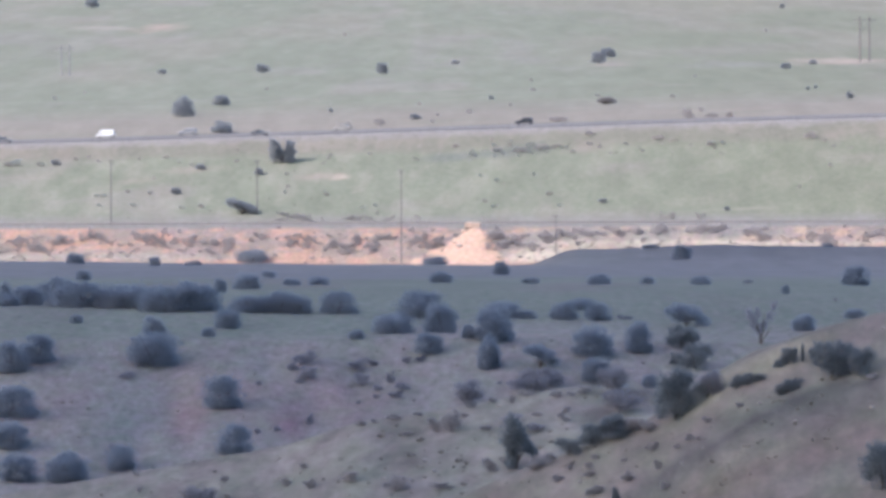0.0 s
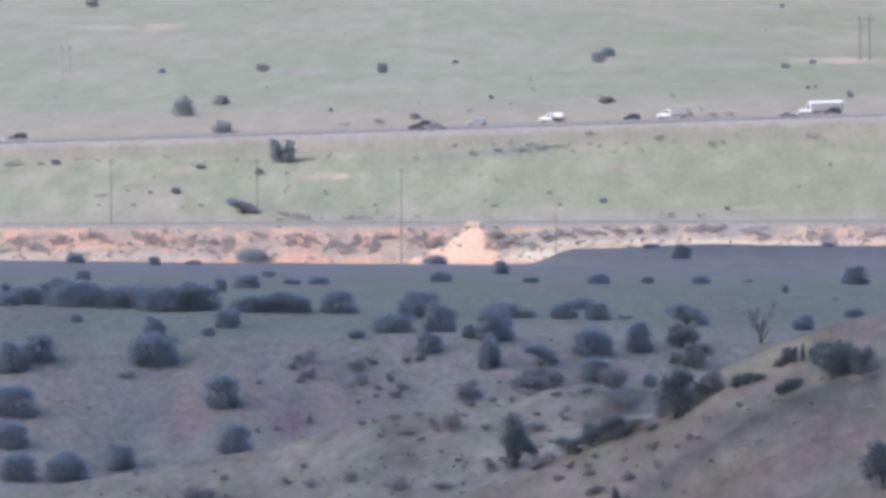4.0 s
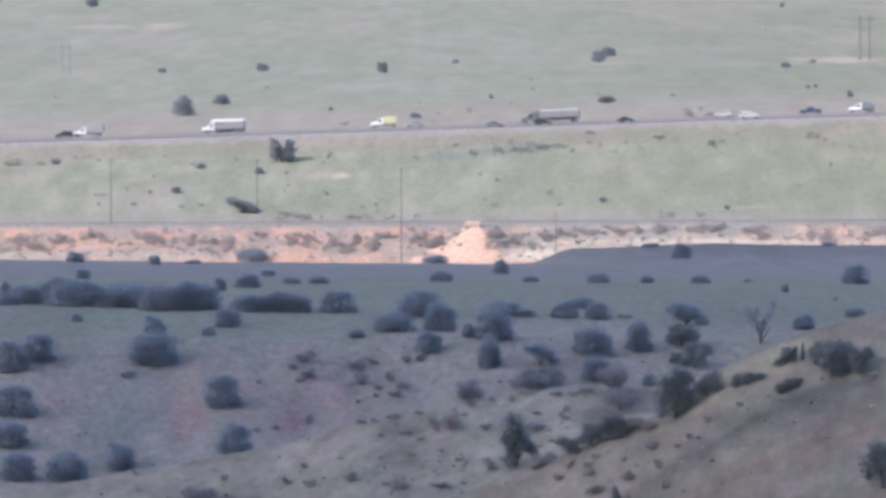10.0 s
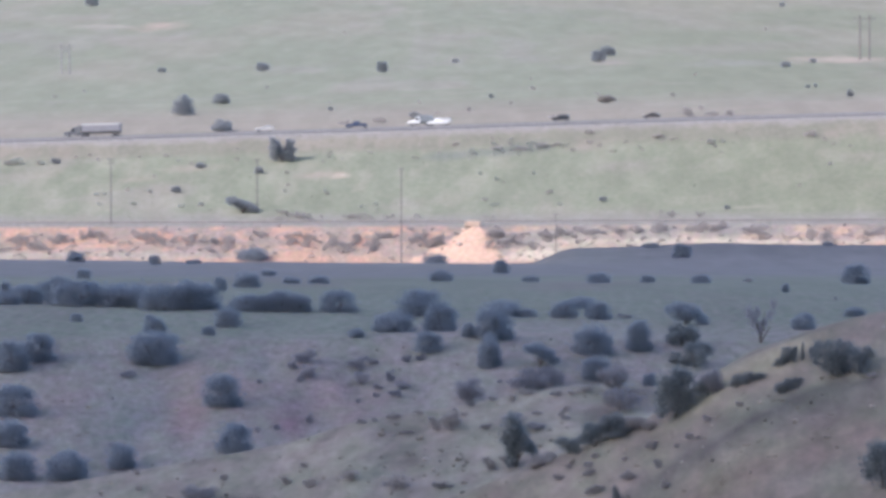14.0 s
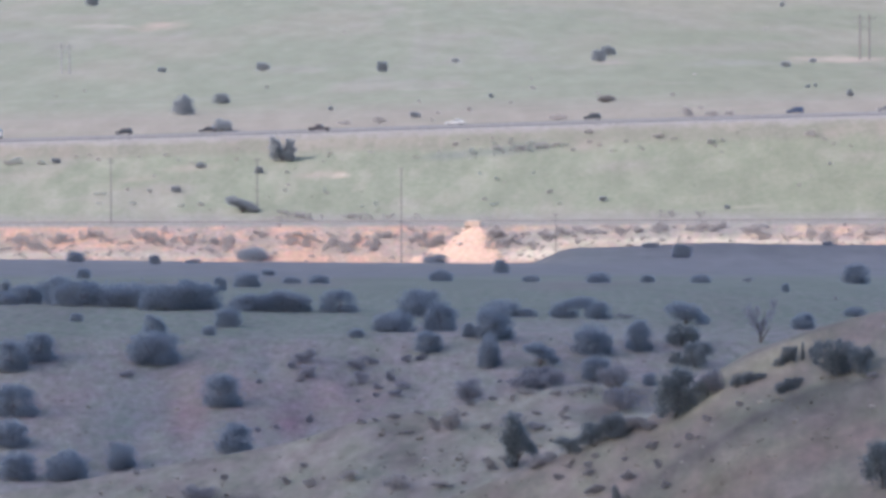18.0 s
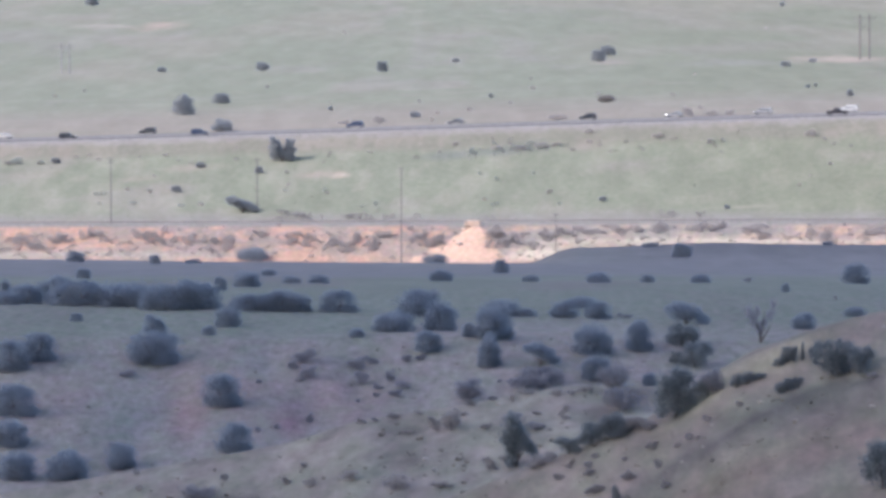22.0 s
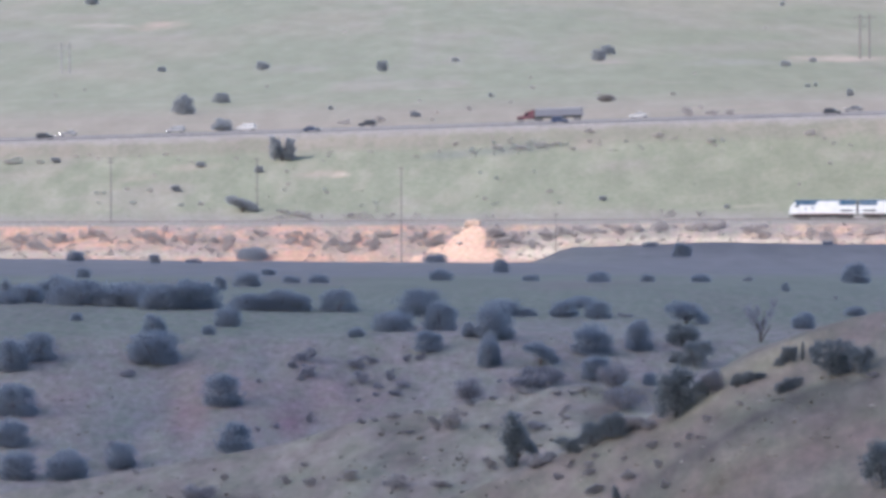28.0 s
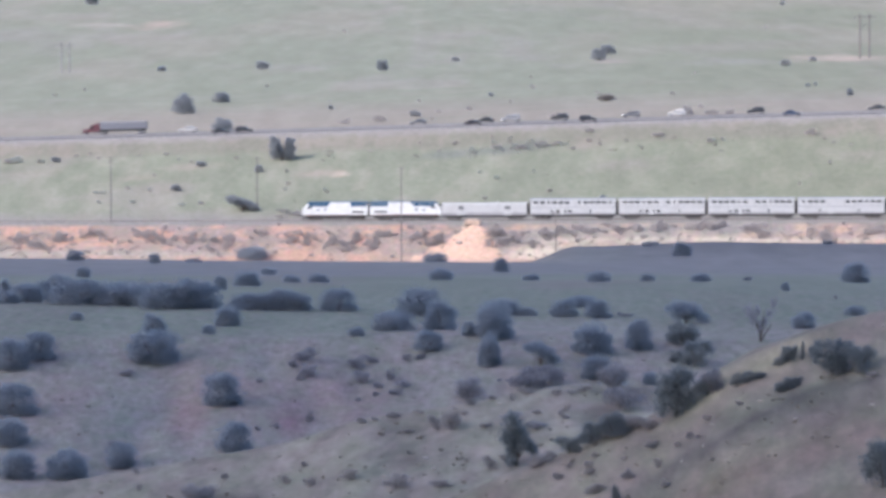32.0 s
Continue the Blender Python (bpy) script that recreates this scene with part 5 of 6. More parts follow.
def car(kind, colour, label, group, lit=False):
    """Heads along +x; rests on z = 0."""
    length, width, low, high, side = CAR_KINDS[kind]
    low, high, side = ([(x * (1.0 if kind == "van" else 1.16), z * (1.02 if kind == "van" else 1.24)) for x, z in pts] for pts in (low, high, side))
    width *= 1.1
    ob = thing({"suv": "sport_utility_car", "sedan": "sedan", "pickup": "pickup_truck", "minivan": "minivan", "van": "panel_van"}[kind], label,
               {"pickup": "pickup truck", "van": "van", "minivan": "van"}.get(kind, "car"), group)
    bm = bmesh.new()
    profile_bm(bm, low, width)
    body = part("body", done(bm, "body", PAINT[colour], 0.05), ob)
    bm = bmesh.new()
    profile_bm(bm, high, width - 0.1, 0.16, 1.5)
    part("cabin", done(bm, "cabin", PAINT[colour], 0.04), ob)
    h = width / 2 - 0.05
    for s in (-1, 1):
        # side glass leans in with the cabin
        cs = [(x, s * (h - (0.15 if z > 1.5 else 0.02) + 0.012), z) for x, z in side]
        panes(ob, "side_window", cs if s > 0 else cs[::-1])
    (xa, za), (xb, zb) = high[0], high[1]
    w0, w1 = h - 0.12, h - 0.24
    panes(ob, "windscreen", [(xa - 0.06, -w0, za + 0.08), (xa - 0.06, w0, za + 0.08), (xb + 0.1, w1, zb - 0.06), (xb + 0.1, -w1, zb - 0.06)])
    (xc, zc), (xd, zd) = high[-2], high[-1]
    panes(ob, "rear_window", [(xc - 0.12, -w1, zc - 0.1), (xc - 0.12, w1, zc - 0.1), (xd - 0.01, w0, zd + 0.12), (xd - 0.01, -w0, zd + 0.12)])
    front, back = low[1][0], low[0][0]
    for s in (-1, 1):
        bm = bmesh.new()
        box_bm(bm, (0.3, 0.5, 0.24), (front - 0.1, s * (width / 2 - 0.28), low[2][1] - 0.05))
        part("headlamp", done(bm, "headlamp", LAMP_ON if lit else LAMP, 0.02), ob)
        bm = bmesh.new()
        box_bm(bm, (0.1, 0.26, 0.22), (back + 0.0, s * (width / 2 - 0.2), low[-1][1] - 0.32))
        part("tail_lamp", done(bm, "tail_lamp", TAIL, 0.02), ob)
    for x in (front, back):
        bm = bmesh.new()
        box_bm(bm, (0.16, width - 0.08, 0.22), (x, 0, 0.36))
        part("bumper", done(bm, "bumper", CHASSIS if colour in ("white", "silver", "grey") else PAINT[colour], 0.04), ob)
    wheels(ob, (front - 0.92, back + 0.95), width - 0.2, CAR_WHEEL, 0.38)
    return ob


def block(ob, name, size, at, material, bevel=0.05, taper=(1, 1), label=""):
    bm = bmesh.new()
    box_bm(bm, size, at, taper)
    return part(name, done(bm, name, material, bevel), ob, label)


def tractor(ob, x, colour, sleeper=True, hood=True):
    """A long-nosed cab whose bumper is at x."""
    nose = 2.2 if hood else 0.3
    c = PAINT[colour]
    if hood:
        bm = bmesh.new()
        profile_bm(bm, [(x - 2.4, 0.75), (x, 0.6), (x, 1.35), (x - 0.2, 1.65), (x - 2.4, 1.95)], 1.9)
        part("hood", done(bm, "hood", c, 0.06), ob)
        block(ob, "grille", (0.08, 1.3, 0.9), (x + 0.01, 0, 0.72), CHROME, 0.02)
    back = x - nose - (3.4 if sleeper else 1.9)
    bm = bmesh.new()
    profile_bm(bm, [(back, 0.75), (x - nose, 0.75), (x - nose, 1.95), (x - nose - 0.45, 2.75), (x - nose - 0.8, 2.95), (back, 3.75 if sleeper else 3.0)], 2.4)
    part("cab", done(bm, "cab", c, 0.06), ob)
    panes(ob, "windscreen", [(x - nose + 0.01, -1.0, 1.98), (x - nose + 0.01, 1.0, 1.98), (x - nose - 0.4, 0.95, 2.68), (x - nose - 0.4, -0.95, 2.68)])
    for s in (-1, 1):
        cs = [(x - nose - 0.35, s * 1.205, 1.75), (x - nose - 0.6, s * 1.205, 2.6), (x - nose - 1.4, s * 1.205, 2.6), (x - nose - 1.4, s * 1.205, 1.75)]
        panes(ob, "side_window", cs if s > 0 else cs[::-1])
        block(ob, "headlamp", (0.1, 0.3, 0.22), (x + 0.02, s * 0.78, 0.95), LAMP, 0.02)
        block(ob, "fuel_tank", (1.6, 0.5, 0.6), (back + 1.2, s * 0.95, 0.45), CHROME, 0.08)
        bm = bmesh.new()
        rod_bm(bm, (back - 0.1, s * 1.05, 0.9), (back - 0.1, s * 1.05, 3.7 if sleeper else 3.2), 0.08, 0.08, 8)
        part("exhaust_stack", done(bm, "exhaust_stack", CHROME), ob)
    block(ob, "bumper", (0.25, 2.3, 0.4), (x + 0.02, 0, 0.35), CHROME, 0.04)
    return back


def semi(cab_colour, box_colour, label, group, trailer=14.6, rim="pearl"):
    ob = thing("semi_truck", label, "truck", group)
    total = trailer + 5.9
    back = tractor(ob, total / 2, cab_colour)
    x1 = total / 2 - 6.0
    block(ob, "trailer_box", (trailer, 2.58, 2.75), (x1 - trailer / 2, 0, 1.2), PAINT[box_colour], 0.06)
    # roof and upper side strips coloured pale for the sunlit roof line
    block(ob, "trailer_roof", (trailer - 0.1, 2.5, 0.1), (x1 - trailer / 2, 0, 3.952), PAINT[rim], 0.02)
    block(ob, "frame", (total - 2.5, 0.9, 0.28), (-0.6, 0, 0.85), CHASSIS, 0.03)
    for s in (-1, 1):
        block(ob, "lit_roof_strip", (trailer, 0.05, 0.32), (x1 - trailer / 2, s * 1.31, 3.62), PAINT[rim], 0.01)
        # shadow at the trailer frame, put in as a dark strip
        block(ob, "frame_shadow_strip", (trailer, 0.06, 0.42), (x1 - trailer / 2, s * 1.305, 1.12), CHASSIS, 0.01)
    wheels(ob, (total / 2 - 1.15, back - 0.5, back - 1.75, x1 - trailer + 1.1, x1 - trailer + 2.35), 2.2, TRUCK_WHEEL, 0.51)
    return ob


def box_truck(cab_colour, box_colour, label, group, length=5.2, high=2.5):
    ob = thing("box_truck", label, "truck", group)
    x = (length + 3.3) / 2
    back = tractor(ob, x, cab_colour, False)
    block(ob, "cargo_box", (length, 2.5, high), (back - 0.12 - length / 2, 0, 1.15), PAINT[box_colour], 0.06)
    block(ob, "frame", (length + 2.6, 0.9, 0.28), (-0.4, 0, 0.82), CHASSIS, 0.03)
    wheels(ob, (x - 1.05, back - length * 0.72), 2.1, TRUCK_WHEEL, 0.51)
    return ob


def dump_truck(label, group):
    """A short white cab before a tall rounded load body."""
    ob = thing("dump_truck", label, "truck", group)
    x = 4.1
    back = tractor(ob, x, "white", False)
    bm = bmesh.new()
    profile_bm(bm, [(-3.9, 1.5), (-3.4, 1.15), (back - 0.2, 1.15), (back - 0.15, 3.2), (back - 0.5, 3.5), (-1.9, 3.45), (-3.4, 3.1), (-4.0, 2.4)], 2.4)
    part("load_body", done(bm, "load_body", PAINT["slate"], 0.15), ob, "rounded slate grey body")
    block(ob, "mudguard", (2.6, 2.4, 0.12), (-2.6, 0, 1.03), PAINT["slate"], 0.03)
    block(ob, "frame", (7.4, 0.9, 0.28), (0, 0, 0.75), CHASSIS, 0.03)
    wheels(ob, (x - 1.05, -2.0, -3.2), 2.1, TRUCK_WHEEL, 0.51)
    return ob


def box_pickup(label, group):
    ob = car("pickup", "white", label, group)
    block(ob, "cargo_box", (3.1, 2.0, 1.55), (-2.45, 0, 0.78), PAINT["pearl"], 0.08)
    return ob


def coach(label, group):
    """A white truck with a long tank-like van body; its shaded lower side is put in as grey."""
    ob = thing("tank_truck", label, "truck", group)
    x = 7.0
    back = tractor(ob, x, "white", False)
    bm = bmesh.new()
    profile_bm(bm, [(-7.0, 3.3), (back + 0.9, 3.3), (back + 0.9, 3.9), (back + 0.6, 4.2), (-6.7, 4.2), (-7.0, 4.0)], 2.5)
    part("tank", done(bm, "tank", PAINT["white"], 0.12), ob)
    block(ob, "seam", (9.6, 2.42, 0.16), (-2.2, 0, 3.2), CHASSIS, 0.02)
    block(ob, "hopper", (9.4, 2.3, 2.15), (-2.2, 0, 1.03), PAINT["hopper"], 0.1)
    block(ob, "frame", (12.5, 0.9, 0.28), (-0.5, 0, 0.75), CHASSIS, 0.03)
    wheels(ob, (x - 1.15, back - 0.6, back - 1.85, -5.9, -4.65), 2.2, TRUCK_WHEEL, 0.51)
    return ob


def mixer(label, group):
    ob = thing("tank_truck", label, "truck", group)
    x = 4.4
    back = tractor(ob, x, "white", False)
    bm = bmesh.new()
    rod_bm(bm, (back - 0.2, 0, 2.15), (-3.0, 0, 2.05), 0.9, 0.95, 16)
    part("tank", done(bm, "tank", PAINT["white"], 0.08), ob)
    block(ob, "frame", (7.0, 0.9, 0.5), (0.3, 0, 0.75), CHASSIS, 0.03)
    wheels(ob, (x - 1.05, -2.4, -1.15), 2.1, TRUCK_WHEEL, 0.51)
    return ob


# ---- train ----
TRAIN_WHITE = paint("carriage_silver", (0.59, 0.59, 0.595), 0.45, 0.1)
TRAIN_SIDE_SHADE = paint("carriage_side_shade", (0.40, 0.39, 0.41), 0.5, 0.1)
ENGINE_WHITE = paint("engine_white", (0.80, 0.81, 0.81))
TRAIN_BLUE = paint("carriage_blue", (0.03, 0.10, 0.19), 0.4)
TRAIN_RED = paint("carriage_red", (0.45, 0.05, 0.05), 0.4)
TRAIN_ROOF = paint("roof_grey", (0.34, 0.36, 0.39), 0.6)
UNDER = material("underframe_grime", (0.055, 0.05, 0.048), 0.9, grain=2)


def bogie(ob, x, wheelbase=2.6):
    b = block(ob, "bogie", (wheelbase + 1.7, 2.9, 0.95), (x, 0, 0.2), UNDER, 0.05)
    for dx in (-wheelbase / 2, wheelbase / 2):
        for s in (-1, 1):
            bm = bmesh.new()
            rod_bm(bm, (x + dx, s * 0.66, 0.46), (x + dx, s * 0.8, 0.46), 0.46, 0.46, 16)
            part("wheel", done(bm, "wheel", STEEL), b)


def raised(ob, up, along=1.0):
    """Draws the shell of a train car out in height and length; its bogies stay."""
    for p in ob.children:
        if p.name.split(".")[0] not in ("bogie", "pilot"):
            for v in p.data.vertices:
                v.co.z *= up
                v.co.x *= along
    return ob


def locomotive(label, along=1.0):
    """Nose along +x, 20 m over the couplers."""
    ob = thing("locomotive", label, "locomotive", "train")
    n, r = 9.95, -9.95
    bm = bmesh.new()
    profile_bm(bm, [(r, 1.12), (n - 0.3, 1.12), (n, 1.4), (n - 0.08, 2.5), (n - 0.6, 3.2), (n - 1.35, 4.0), (r, 4.0)], 3.0)
    part("body", done(bm, "body", ENGINE_WHITE, 0.07), ob)
    bm = bmesh.new()
    profile_bm(bm, [(r + 0.1, 4.0), (n - 1.4, 4.0), (n - 1.9, 4.6), (r + 0.1, 4.6)], 2.8)
    part("roof", done(bm, "roof", TRAIN_BLUE, 0.05), ob)
    for s in (-1, 1):
        block(ob, "rear_band", (4.9, 0.03, 0.62), (r + 2.6, s * 1.51, 3.35), TRAIN_BLUE, 0.005, label="blue painted band")
        block(ob, "cab_band", (5.8, 0.03, 0.6), (n - 5.0, s * 1.51, 3.38), TRAIN_BLUE, 0.005, label="blue painted band")
        block(ob, "cowl_panel", (6.6, 0.06, 0.42), (n - 11.6, s * 1.42, 4.002), ENGINE_WHITE, 0.01, (0.9, 1))
        block(ob, "red_stripe", (18.0, 0.03, 0.05), (0, s * 1.51, 1.2), TRAIN_RED, 0.005)
        cs = [(n - 1.6, s * 1.505, 2.85), (n - 1.7, s * 1.505, 3.3), (n - 2.9, s * 1.505, 3.3), (n - 2.9, s * 1.505, 2.85)]
        panes(ob, "cab_window", cs if s > 0 else cs[::-1])
        block(ob, "lettering_bar", (3.4, 0.03, 0.42), (r + 3.0, s * 1.51, 1.75), PANE, 0.005, label="dark bar of unreadable lettering")
        block(ob, "number_bar", (0.9, 0.03, 0.5), (n - 4.9, s * 1.51, 2.2), TRAIN_ROOF, 0.005)
        bm = bmesh.new()
        rod_bm(bm, (n - 7.0, s * 1.5, 2.6), (n - 7.0, s * 1.53, 2.6), 0.42, 0.42, 14)
        part("emblem_disc", done(bm, "emblem_disc", TRAIN_ROOF), ob)
        block(ob, "headlamp", (0.12, 0.3, 0.25), (n - 0.06, s * 0.35, 2.3), LAMP, 0.02)
    panes(ob, "windscreen", [(n - 0.66, -1.2, 3.28), (n - 0.66, 1.2, 3.28), (n - 1.27, 1.2, 3.92), (n - 1.27, -1.2, 3.92)])
    panes(ob, "nose_panel", [(n - 0.12, -1.3, 2.56), (n - 0.12, 1.3, 2.56), (n - 0.55, 1.3, 3.14), (n - 0.55, -1.3, 3.14)], TRAIN_BLUE)
    block(ob, "diaphragm", (0.35, 2.7, 3.3), (r - 0.16, 0, 0.9), UNDER, 0.03)
    block(ob, "running_gear", (17.6, 2.7, 0.75), (0, 0, 0.4), UNDER, 0.05)
    block(ob, "fuel_tank", (5.2, 2.6, 0.5), (0, 0, 0.25), UNDER, 0.08)
    block(ob, "pilot", (0.3, 2.6, 0.6), (n - 0.3, 0, 0.2), UNDER, 0.05)
    for i in range(3):
        bm = bmesh.new()
        rod_bm(bm, (r + 2.6 + i * 2.3, 0, 4.6), (r + 2.6 + i * 2.3, 0, 4.72), 0.75, 0.7, 14)
        part("roof_fan", done(bm, "roof_fan", TRAIN_ROOF), ob)
    bogie(ob, 6.2, 2.75)
    bogie(ob, -6.4, 2.75)
    return raised(ob, 1.16, along)


def carriage(label, kind):
    """25.9 m over the couplers; two rows of windows on a passenger car."""
    ob = thing("baggage_car" if kind == "baggage" else "passenger_car", label, "train car", "train")
    half, high = 12.85, 4.66 if kind == "baggage" else 5.42
    bm = bmesh.new()
    box_bm(bm, (half * 2, 3.05, high - 1.47), (0, 0, 1.12))
    part("body", done(bm, "body", TRAIN_WHITE, 0.06), ob)
    bm = bmesh.new()
    box_bm(bm, (half * 2, 3.05, 0.35), (0, 0, high - 0.35), (1, 0.78))
    part("roof", done(bm, "roof", TRAIN_ROOF if kind != "baggage" else TRAIN_WHITE, 0.03), ob)
    for s in (-1, 1):
        if kind == "baggage":
            for x in (-7, 7):
                block(ob, "sliding_door", (2.4, 0.05, 2.5), (x, s * 1.55, 1.1), TRAIN_WHITE, 0.01)
                block(ob, "door_window", (1.7, 0.04, 1.0), (x, s * 1.58, 2.75), PAINT["grey"], 0.005)
        else:
            for i in range(13):
                x = -11.3 + i * 1.86
                if i == 6 or (kind % 4 == 3 and i in (7, 8)):
                    continue
                block(ob, "upper_window", (1.35 if (i + kind) % 5 else 0.7, 0.04, 0.6), (x, s * 1.53, 4.0), PANE, 0.005)
            for i in range(4 if kind % 4 != 3 else 1):
                x = 6.2 - i * 1.75
                block(ob, "lower_window", (1.15 if i else 0.6, 0.04, 0.52), (x, s * 1.53, 1.72), PANE, 0.005)
            block(ob, "lower_window", (0.5, 0.04, 0.7), (-5.2, s * 1.53, 1.6), PANE, 0.005)
            block(ob, "door", (1.1, 0.04, 1.9), (3.2, s * 1.55, 1.0), TRAIN_WHITE, 0.005)
            block(ob, "stripe", (half * 2 - 0.3, 0.03, 0.14), (0, s * 1.53, 2.95), TRAIN_ROOF, 0.003)
        # shading of the rounded side, put in as a grey strip
        block(ob, "lower_side_shade", (half * 2 - 0.16, 0.03, 0.42 if kind != "baggage" else 0.8), (0, s * 1.53, 1.1), TRAIN_SIDE_SHADE, 0.003, label="grey strip painted as shade on the lower side")
        block(ob, "end_panel", (0.3, 2.96, 3.6), (s * (half + 0.14), 0, 0.85), UNDER, 0.02)
    block(ob, "underframe", (half * 1.92, 2.5, 0.62), (0, 0, 0.5), UNDER, 0.05)
    bogie(ob, 9.2)
    bogie(ob, -9.2)
    return raised(ob, 1.03 if kind == "baggage" else 1.12)


def heading(x, w, z_fn, way, lift=0.0):
    """Pose of a thing that heads east (way 1) or west (-1) along the grain of the valley."""
    def at(u):
        return Vector((u, w - SKEW * u, z_fn(u) + lift))
    f = (at(x + way * 2) - at(x - way * 2)).normalized()
    left = Vector((0, 0, 1)).cross(f).normalized()
    up = f.cross(left)
    m = Matrix((f, left, up)).transposed().to_4x4()
    m.translation = at(x)
    return m


MOVERS = []


def drive(ob, way, lane, start, speed):
    """Keep a steady speed (metres along x a second) in a lane: 0 is the slow one."""
    w = (2119.0, 2123.0)[lane] if way > 0 else (2141.0, 2137.0)[lane]
    MOVERS.append((ob, way, w, start, speed))


drive(car("van", "white", "white panel van driving westbound on the highway", "highway traffic"), -1, 1, -108.2, -43.60)
drive(car("minivan", "silver", "pale silver minivan driving westbound on the highway", "highway traffic"), -1, 1, -81.7, -43.30)
drive(car("suv", "dark", "dark sport utility car driving westbound on the highway", "highway traffic"), -1, 1, 25.9, -40.59)
drive(car("sedan", "tan", "pale beige sedan driving westbound on the highway", "highway traffic"), -1, 1, -31.9, -37.48)
drive(car("sedan", "grey", "grey sedan driving eastbound on the highway", "highway traffic"), 1, 1, -58.1, 41.57)
drive(car("suv", "grey", "grey sport utility car driving eastbound on the highway", "highway traffic"), 1, 0, -140.4, 34.64)
drive(car("sedan", "dark", "dark sedan driving eastbound on the highway", "highway traffic"), 1, 0, -145.6, 34.34)
drive(car("suv", "dark", "black sport utility car driving westbound on the highway", "highway traffic"), -1, 1, 146.6, -38.19)
drive(mixer("white tank truck westbound on the highway", "highway traffic"), -1, 0, 160.2, -31.27)
drive(box_truck("white", "silver", "white truck with a silver box westbound", "highway traffic", 5.4, 2.7), -1, 0, 196.8, -31.11)
drive(coach("long white tank truck with its lower side greyed as shade westbound", "highway traffic"), -1, 0, 245.4, -31.56)
drive(car("suv", "dark", "dark sport utility car driving westbound on the highway", "highway traffic"), -1, 1, 285.1, -40.66)
drive(box_truck("white", "yellow", "yellow box truck with a white cab westbound", "highway traffic", 4.4, 2.2), -1, 0, 310.9, -33.01)
drive(car("sedan", "silver", "silver sedan driving westbound on the highway", "highway traffic"), -1, 1, 359.3, -36.82)
drive(semi("grey", "pale_trailer", "semi truck with a grey box trailer westbound", "highway traffic", 12.6), -1, 1, 400.0, -36.60)
drive(car("minivan", "pearl", "white minivan driving eastbound on the highway", "highway traffic"), 1, 1, -302.7, 39.88)
drive(car("sedan", "dark", "dark sedan driving eastbound on the highway", "highway traffic"), 1, 1, -328.2, 38.59)
drive(car("suv", "dark", "black sport utility car driving eastbound on the highway", "highway traffic"), 1, 0, -320.6, 35.20)
drive(car("sedan", "grey", "grey sedan driving eastbound on the highway", "highway traffic"), 1, 0, -359.5, 37.60)
drive(car("minivan", "silver", "silver minivan driving westbound on the highway", "highway traffic"), -1, 1, 167.5, -39.18)
drive(car("suv", "dark", "dark sport utility car driving westbound on the highway", "highway traffic"), -1, 1, 224.3, -41.14)
drive(car("sedan", "pearl", "small white sedan driving westbound on the highway", "highway traffic"), -1, 1, 451.8, -36.33)
drive(car("pickup", "blue", "dark blue pickup truck driving westbound on the highway", "highway traffic"), -1, 1, 473.6, -35.79)
drive(dump_truck("white truck with a rounded slate grey load body", "highway traffic"), -1, 0, 479.5, -34.75)
drive(box_pickup("small white pickup with a white box body driving westbound", "highway traffic"), -1, 1, 503.9, -36.10)
drive(car("suv", "dark", "black sport utility car driving westbound on the highway", "highway traffic"), -1, 0, 527.2, -34.98)
drive(car("sedan", "maroon", "maroon sedan driving westbound on the highway", "highway traffic"), -1, 0, 561.4, -35.38)
drive(car("sedan", "pearl", "white sedan driving westbound on the highway", "highway traffic"), -1, 1, 658.6, -36.37)
drive(car("suv", "dark", "dark sport utility car driving westbound on the highway", "highway traffic"), -1, 0, 687.4, -35.55)
drive(car("suv", "blue", "dark blue sport utility car driving westbound on the highway", "highway traffic"), -1, 0, 737.6, -34.80)
drive(car("sedan", "grey", "grey sedan driving westbound on the highway", "highway traffic"), -1, 0, 748.8, -33.85)
drive(car("suv", "dark", "black sport utility car driving westbound on the highway", "highway traffic"), -1, 0, 762.4, -32.56)
drive(car("pickup", "maroon", "maroon pickup truck driving eastbound on the highway", "highway traffic"), 1, 1, -769.9, 40.60)
drive(car("suv", "dark", "dark sport utility car driving eastbound on the highway", "highway traffic"), 1, 1, -1004.8, 40.23)
drive(car("suv", "blue", "dark blue sport utility car driving eastbound on the highway", "highway traffic"), 1, 1, -933.4, 38.91)
drive(car("minivan", "silver", "silver minivan with lit headlamps driving westbound on the highway", "highway traffic", True), -1, 0, 786.2, -31.14)
drive(car("minivan", "pearl", "white minivan driving westbound on the highway", "highway traffic"), -1, 0, 826.9, -31.78)
drive(car("sedan", "silver", "silver sedan with lit headlamps driving westbound on the highway", "highway traffic", True), -1, 0, 784.1, -32.31)
drive(car("suv", "dark", "dark sport utility car driving westbound on the highway", "highway traffic"), -1, 0, 866.1, -31.79)
drive(car("suv", "dark", "dark sport utility car driving eastbound on the highway", "highway traffic"), 1, 1, -1336.1, 43.18)
drive(car("sedan", "blue", "dark blue sedan driving eastbound on the highway", "highway traffic"), 1, 0, -1094.2, 37.60)
drive(semi("red", "blue_trailer", "red semi truck with a blue-grey box trailer westbound", "highway traffic", 15.0, "silver"), -1, 0, 1009.5, -34.84)
drive(car("sedan", "pearl", "white sedan driving westbound on the highway", "highway traffic"), -1, 1, 1065.9, -35.86)
drive(car("minivan", "silver", "silver minivan driving westbound on the highway", "highway traffic", True), -1, 0, 1100.6, -33.72)
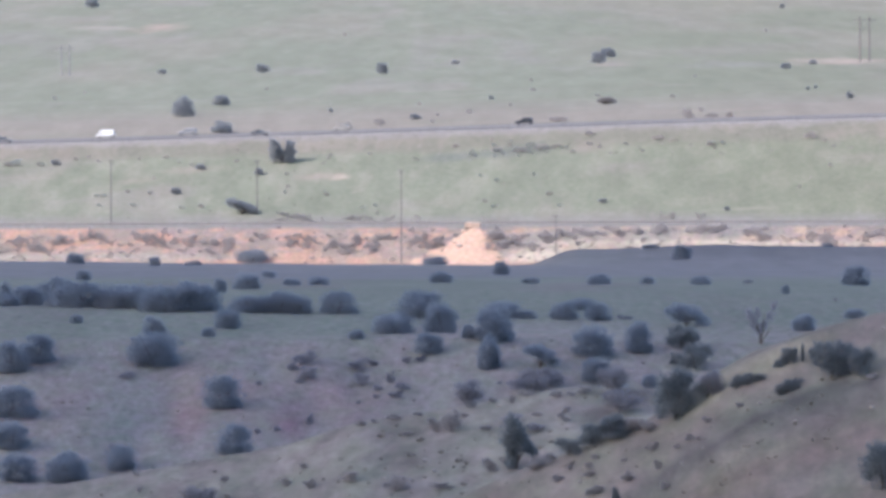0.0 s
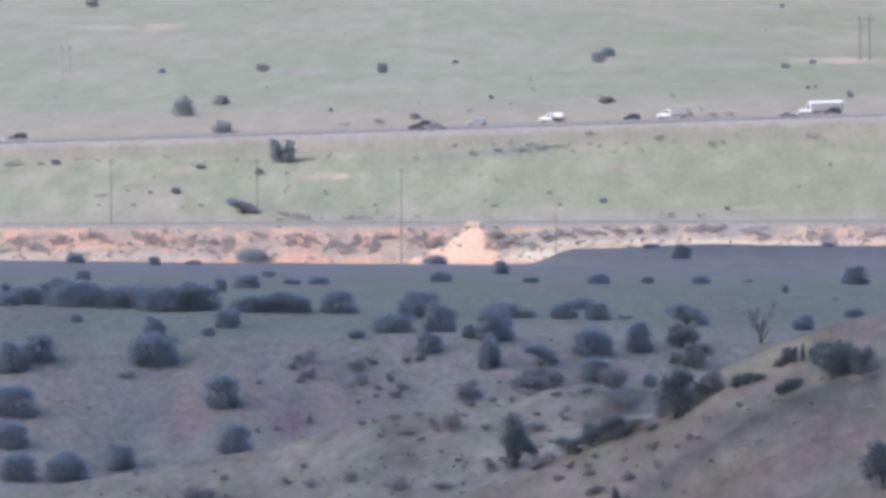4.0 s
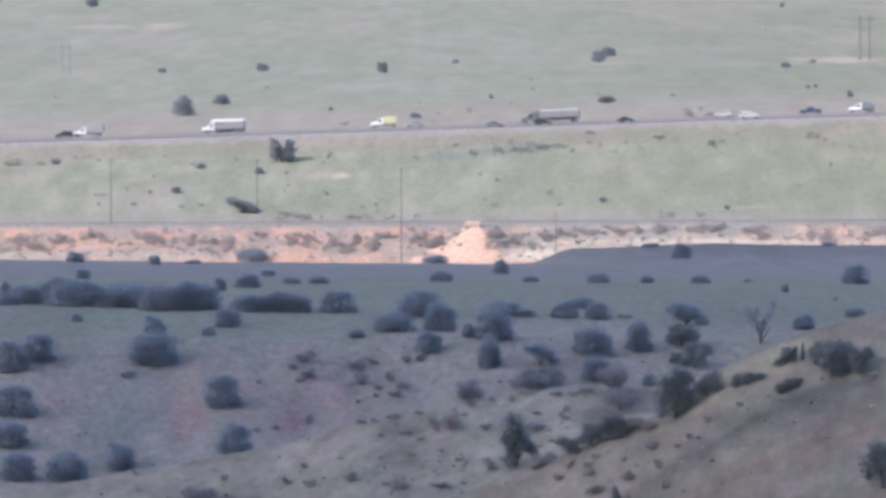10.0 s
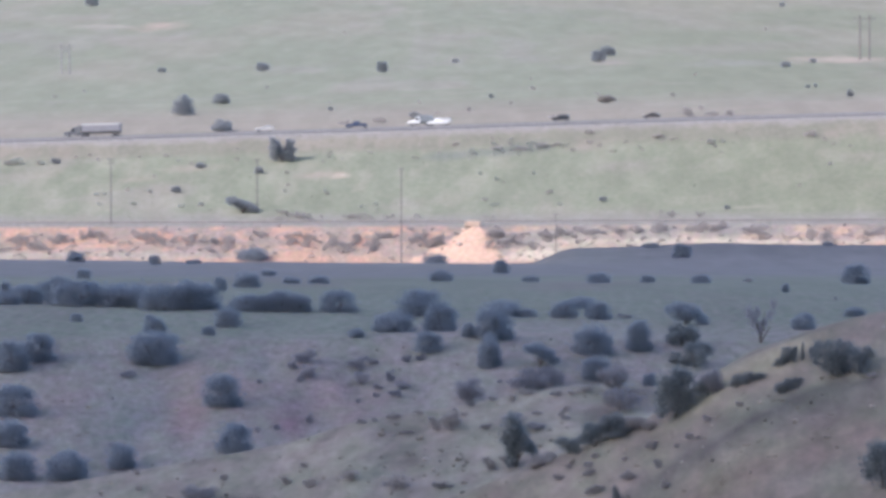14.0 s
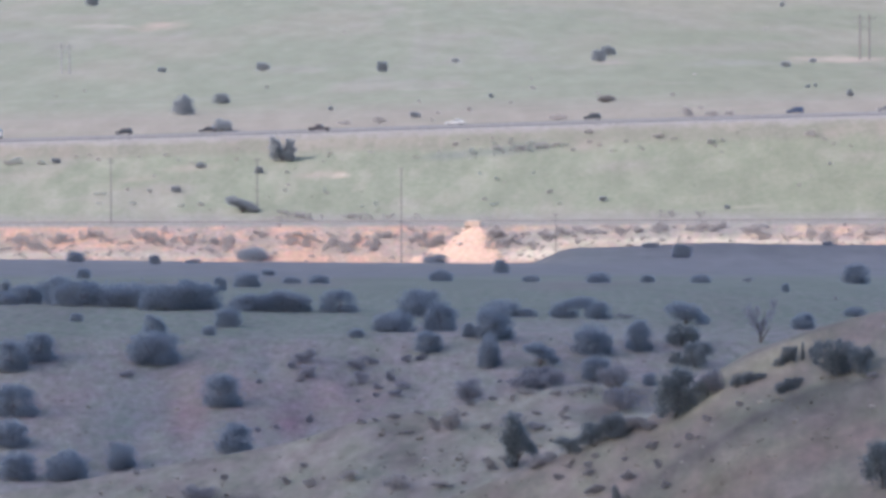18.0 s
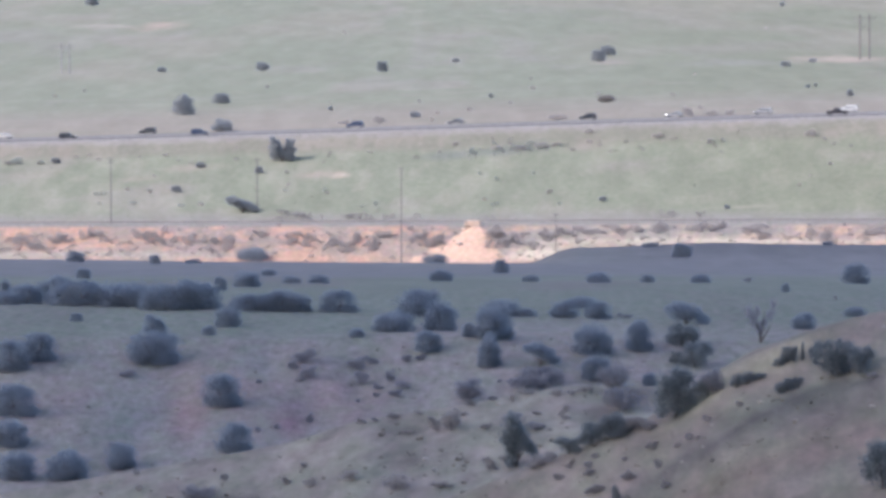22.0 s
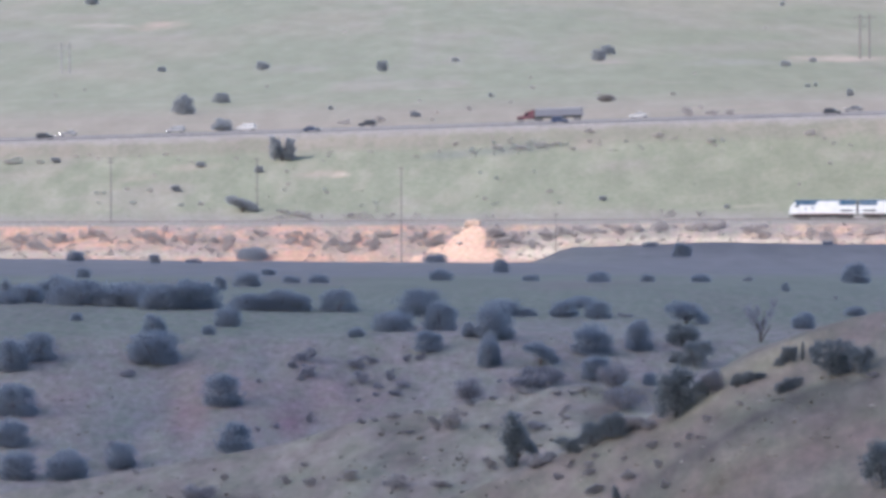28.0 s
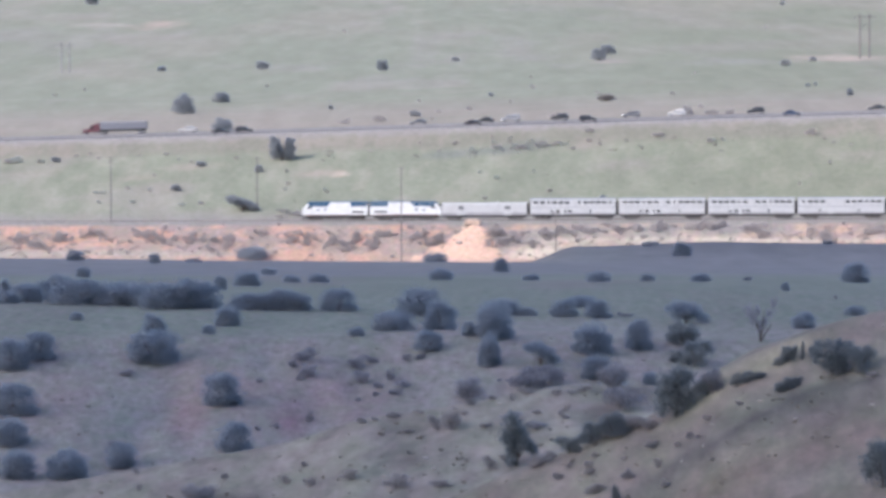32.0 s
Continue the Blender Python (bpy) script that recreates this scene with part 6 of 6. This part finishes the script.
drive(car("suv", "blue", "dark blue sport utility car driving eastbound on the highway", "highway traffic"), 1, 1, -1130.5, 41.69)
drive(car("sedan", "grey", "small grey sedan driving westbound on the highway", "highway traffic"), -1, 0, 1090.1, -34.31)
drive(car("suv", "dark", "black sport utility car driving westbound on the highway", "highway traffic"), -1, 1, 1397.8, -42.52)
drive(car("sedan", "dark", "dark sedan driving westbound on the highway", "highway traffic"), -1, 1, 1332.2, -41.21)
drive(car("suv", "grey", "grey sport utility car with lit headlamps driving westbound on the highway", "highway traffic", True), -1, 0, 1065.9, -31.44)
drive(car("suv", "pearl", "white sport utility car driving westbound on the highway", "highway traffic"), -1, 0, 1080.9, -31.46)
drive(car("suv", "dark", "dark sport utility car driving westbound on the highway", "highway traffic"), -1, 0, 1182.8, -33.87)
drive(car("sedan", "dark", "dark sedan driving westbound on the highway", "highway traffic"), -1, 0, 1204.1, -33.36)
drive(car("sedan", "dark", "dark sedan driving eastbound on the highway", "highway traffic"), 1, 1, -1378.7, 40.88)
drive(car("suv", "dark", "dark sport utility car driving eastbound on the highway", "highway traffic"), 1, 1, -1402.0, 41.84)
drive(car("sedan", "maroon", "maroon sedan driving eastbound on the highway", "highway traffic"), 1, 1, -1310.4, 41.25)

TRAIN_X, TRAIN_V = 30.16, -36.019   # nose at 30 s, metres a second


TRAIN = []


def make_train():
    """Two engines, a baggage car and six double-deck cars; each with its distance behind the nose."""
    back = 0.0
    for i in range(2):
        TRAIN.append((locomotive(("leading" if i == 0 else "second") + " white and blue diesel locomotive pulling a passenger train", 1.0 + 0.095 * i), back + 9.9 + 0.95 * i))
        back += 20.2 + 1.05 * i
    TRAIN.append((carriage("plain silver baggage car behind the locomotives", "baggage"), back + 13.0))
    back += 26.22
    for i in range(6):
        TRAIN.append((carriage("silver double-deck passenger car with two rows of windows", i), back + 13.0))
        back += 26.22


make_train()


def motions():
    times = [0, 4, 8, 12, 16, 20, 24, 28, 32]
    for ob, way, w, start, speed in MOVERS:
        walk(ob, [(t, heading(start + speed * t, w, road_z, way, 0.05 if way > 0 else 0.43)) for t in times])
    for ob, behind in TRAIN:
        way = 1 if behind == TRAIN[1][1] else -1   # the second engine runs tail first
        walk(ob, [(t, heading(TRAIN_X + TRAIN_V * (t - 30) + behind, TRACK_W, track_z, way, 0.0)) for t in times])


motions()
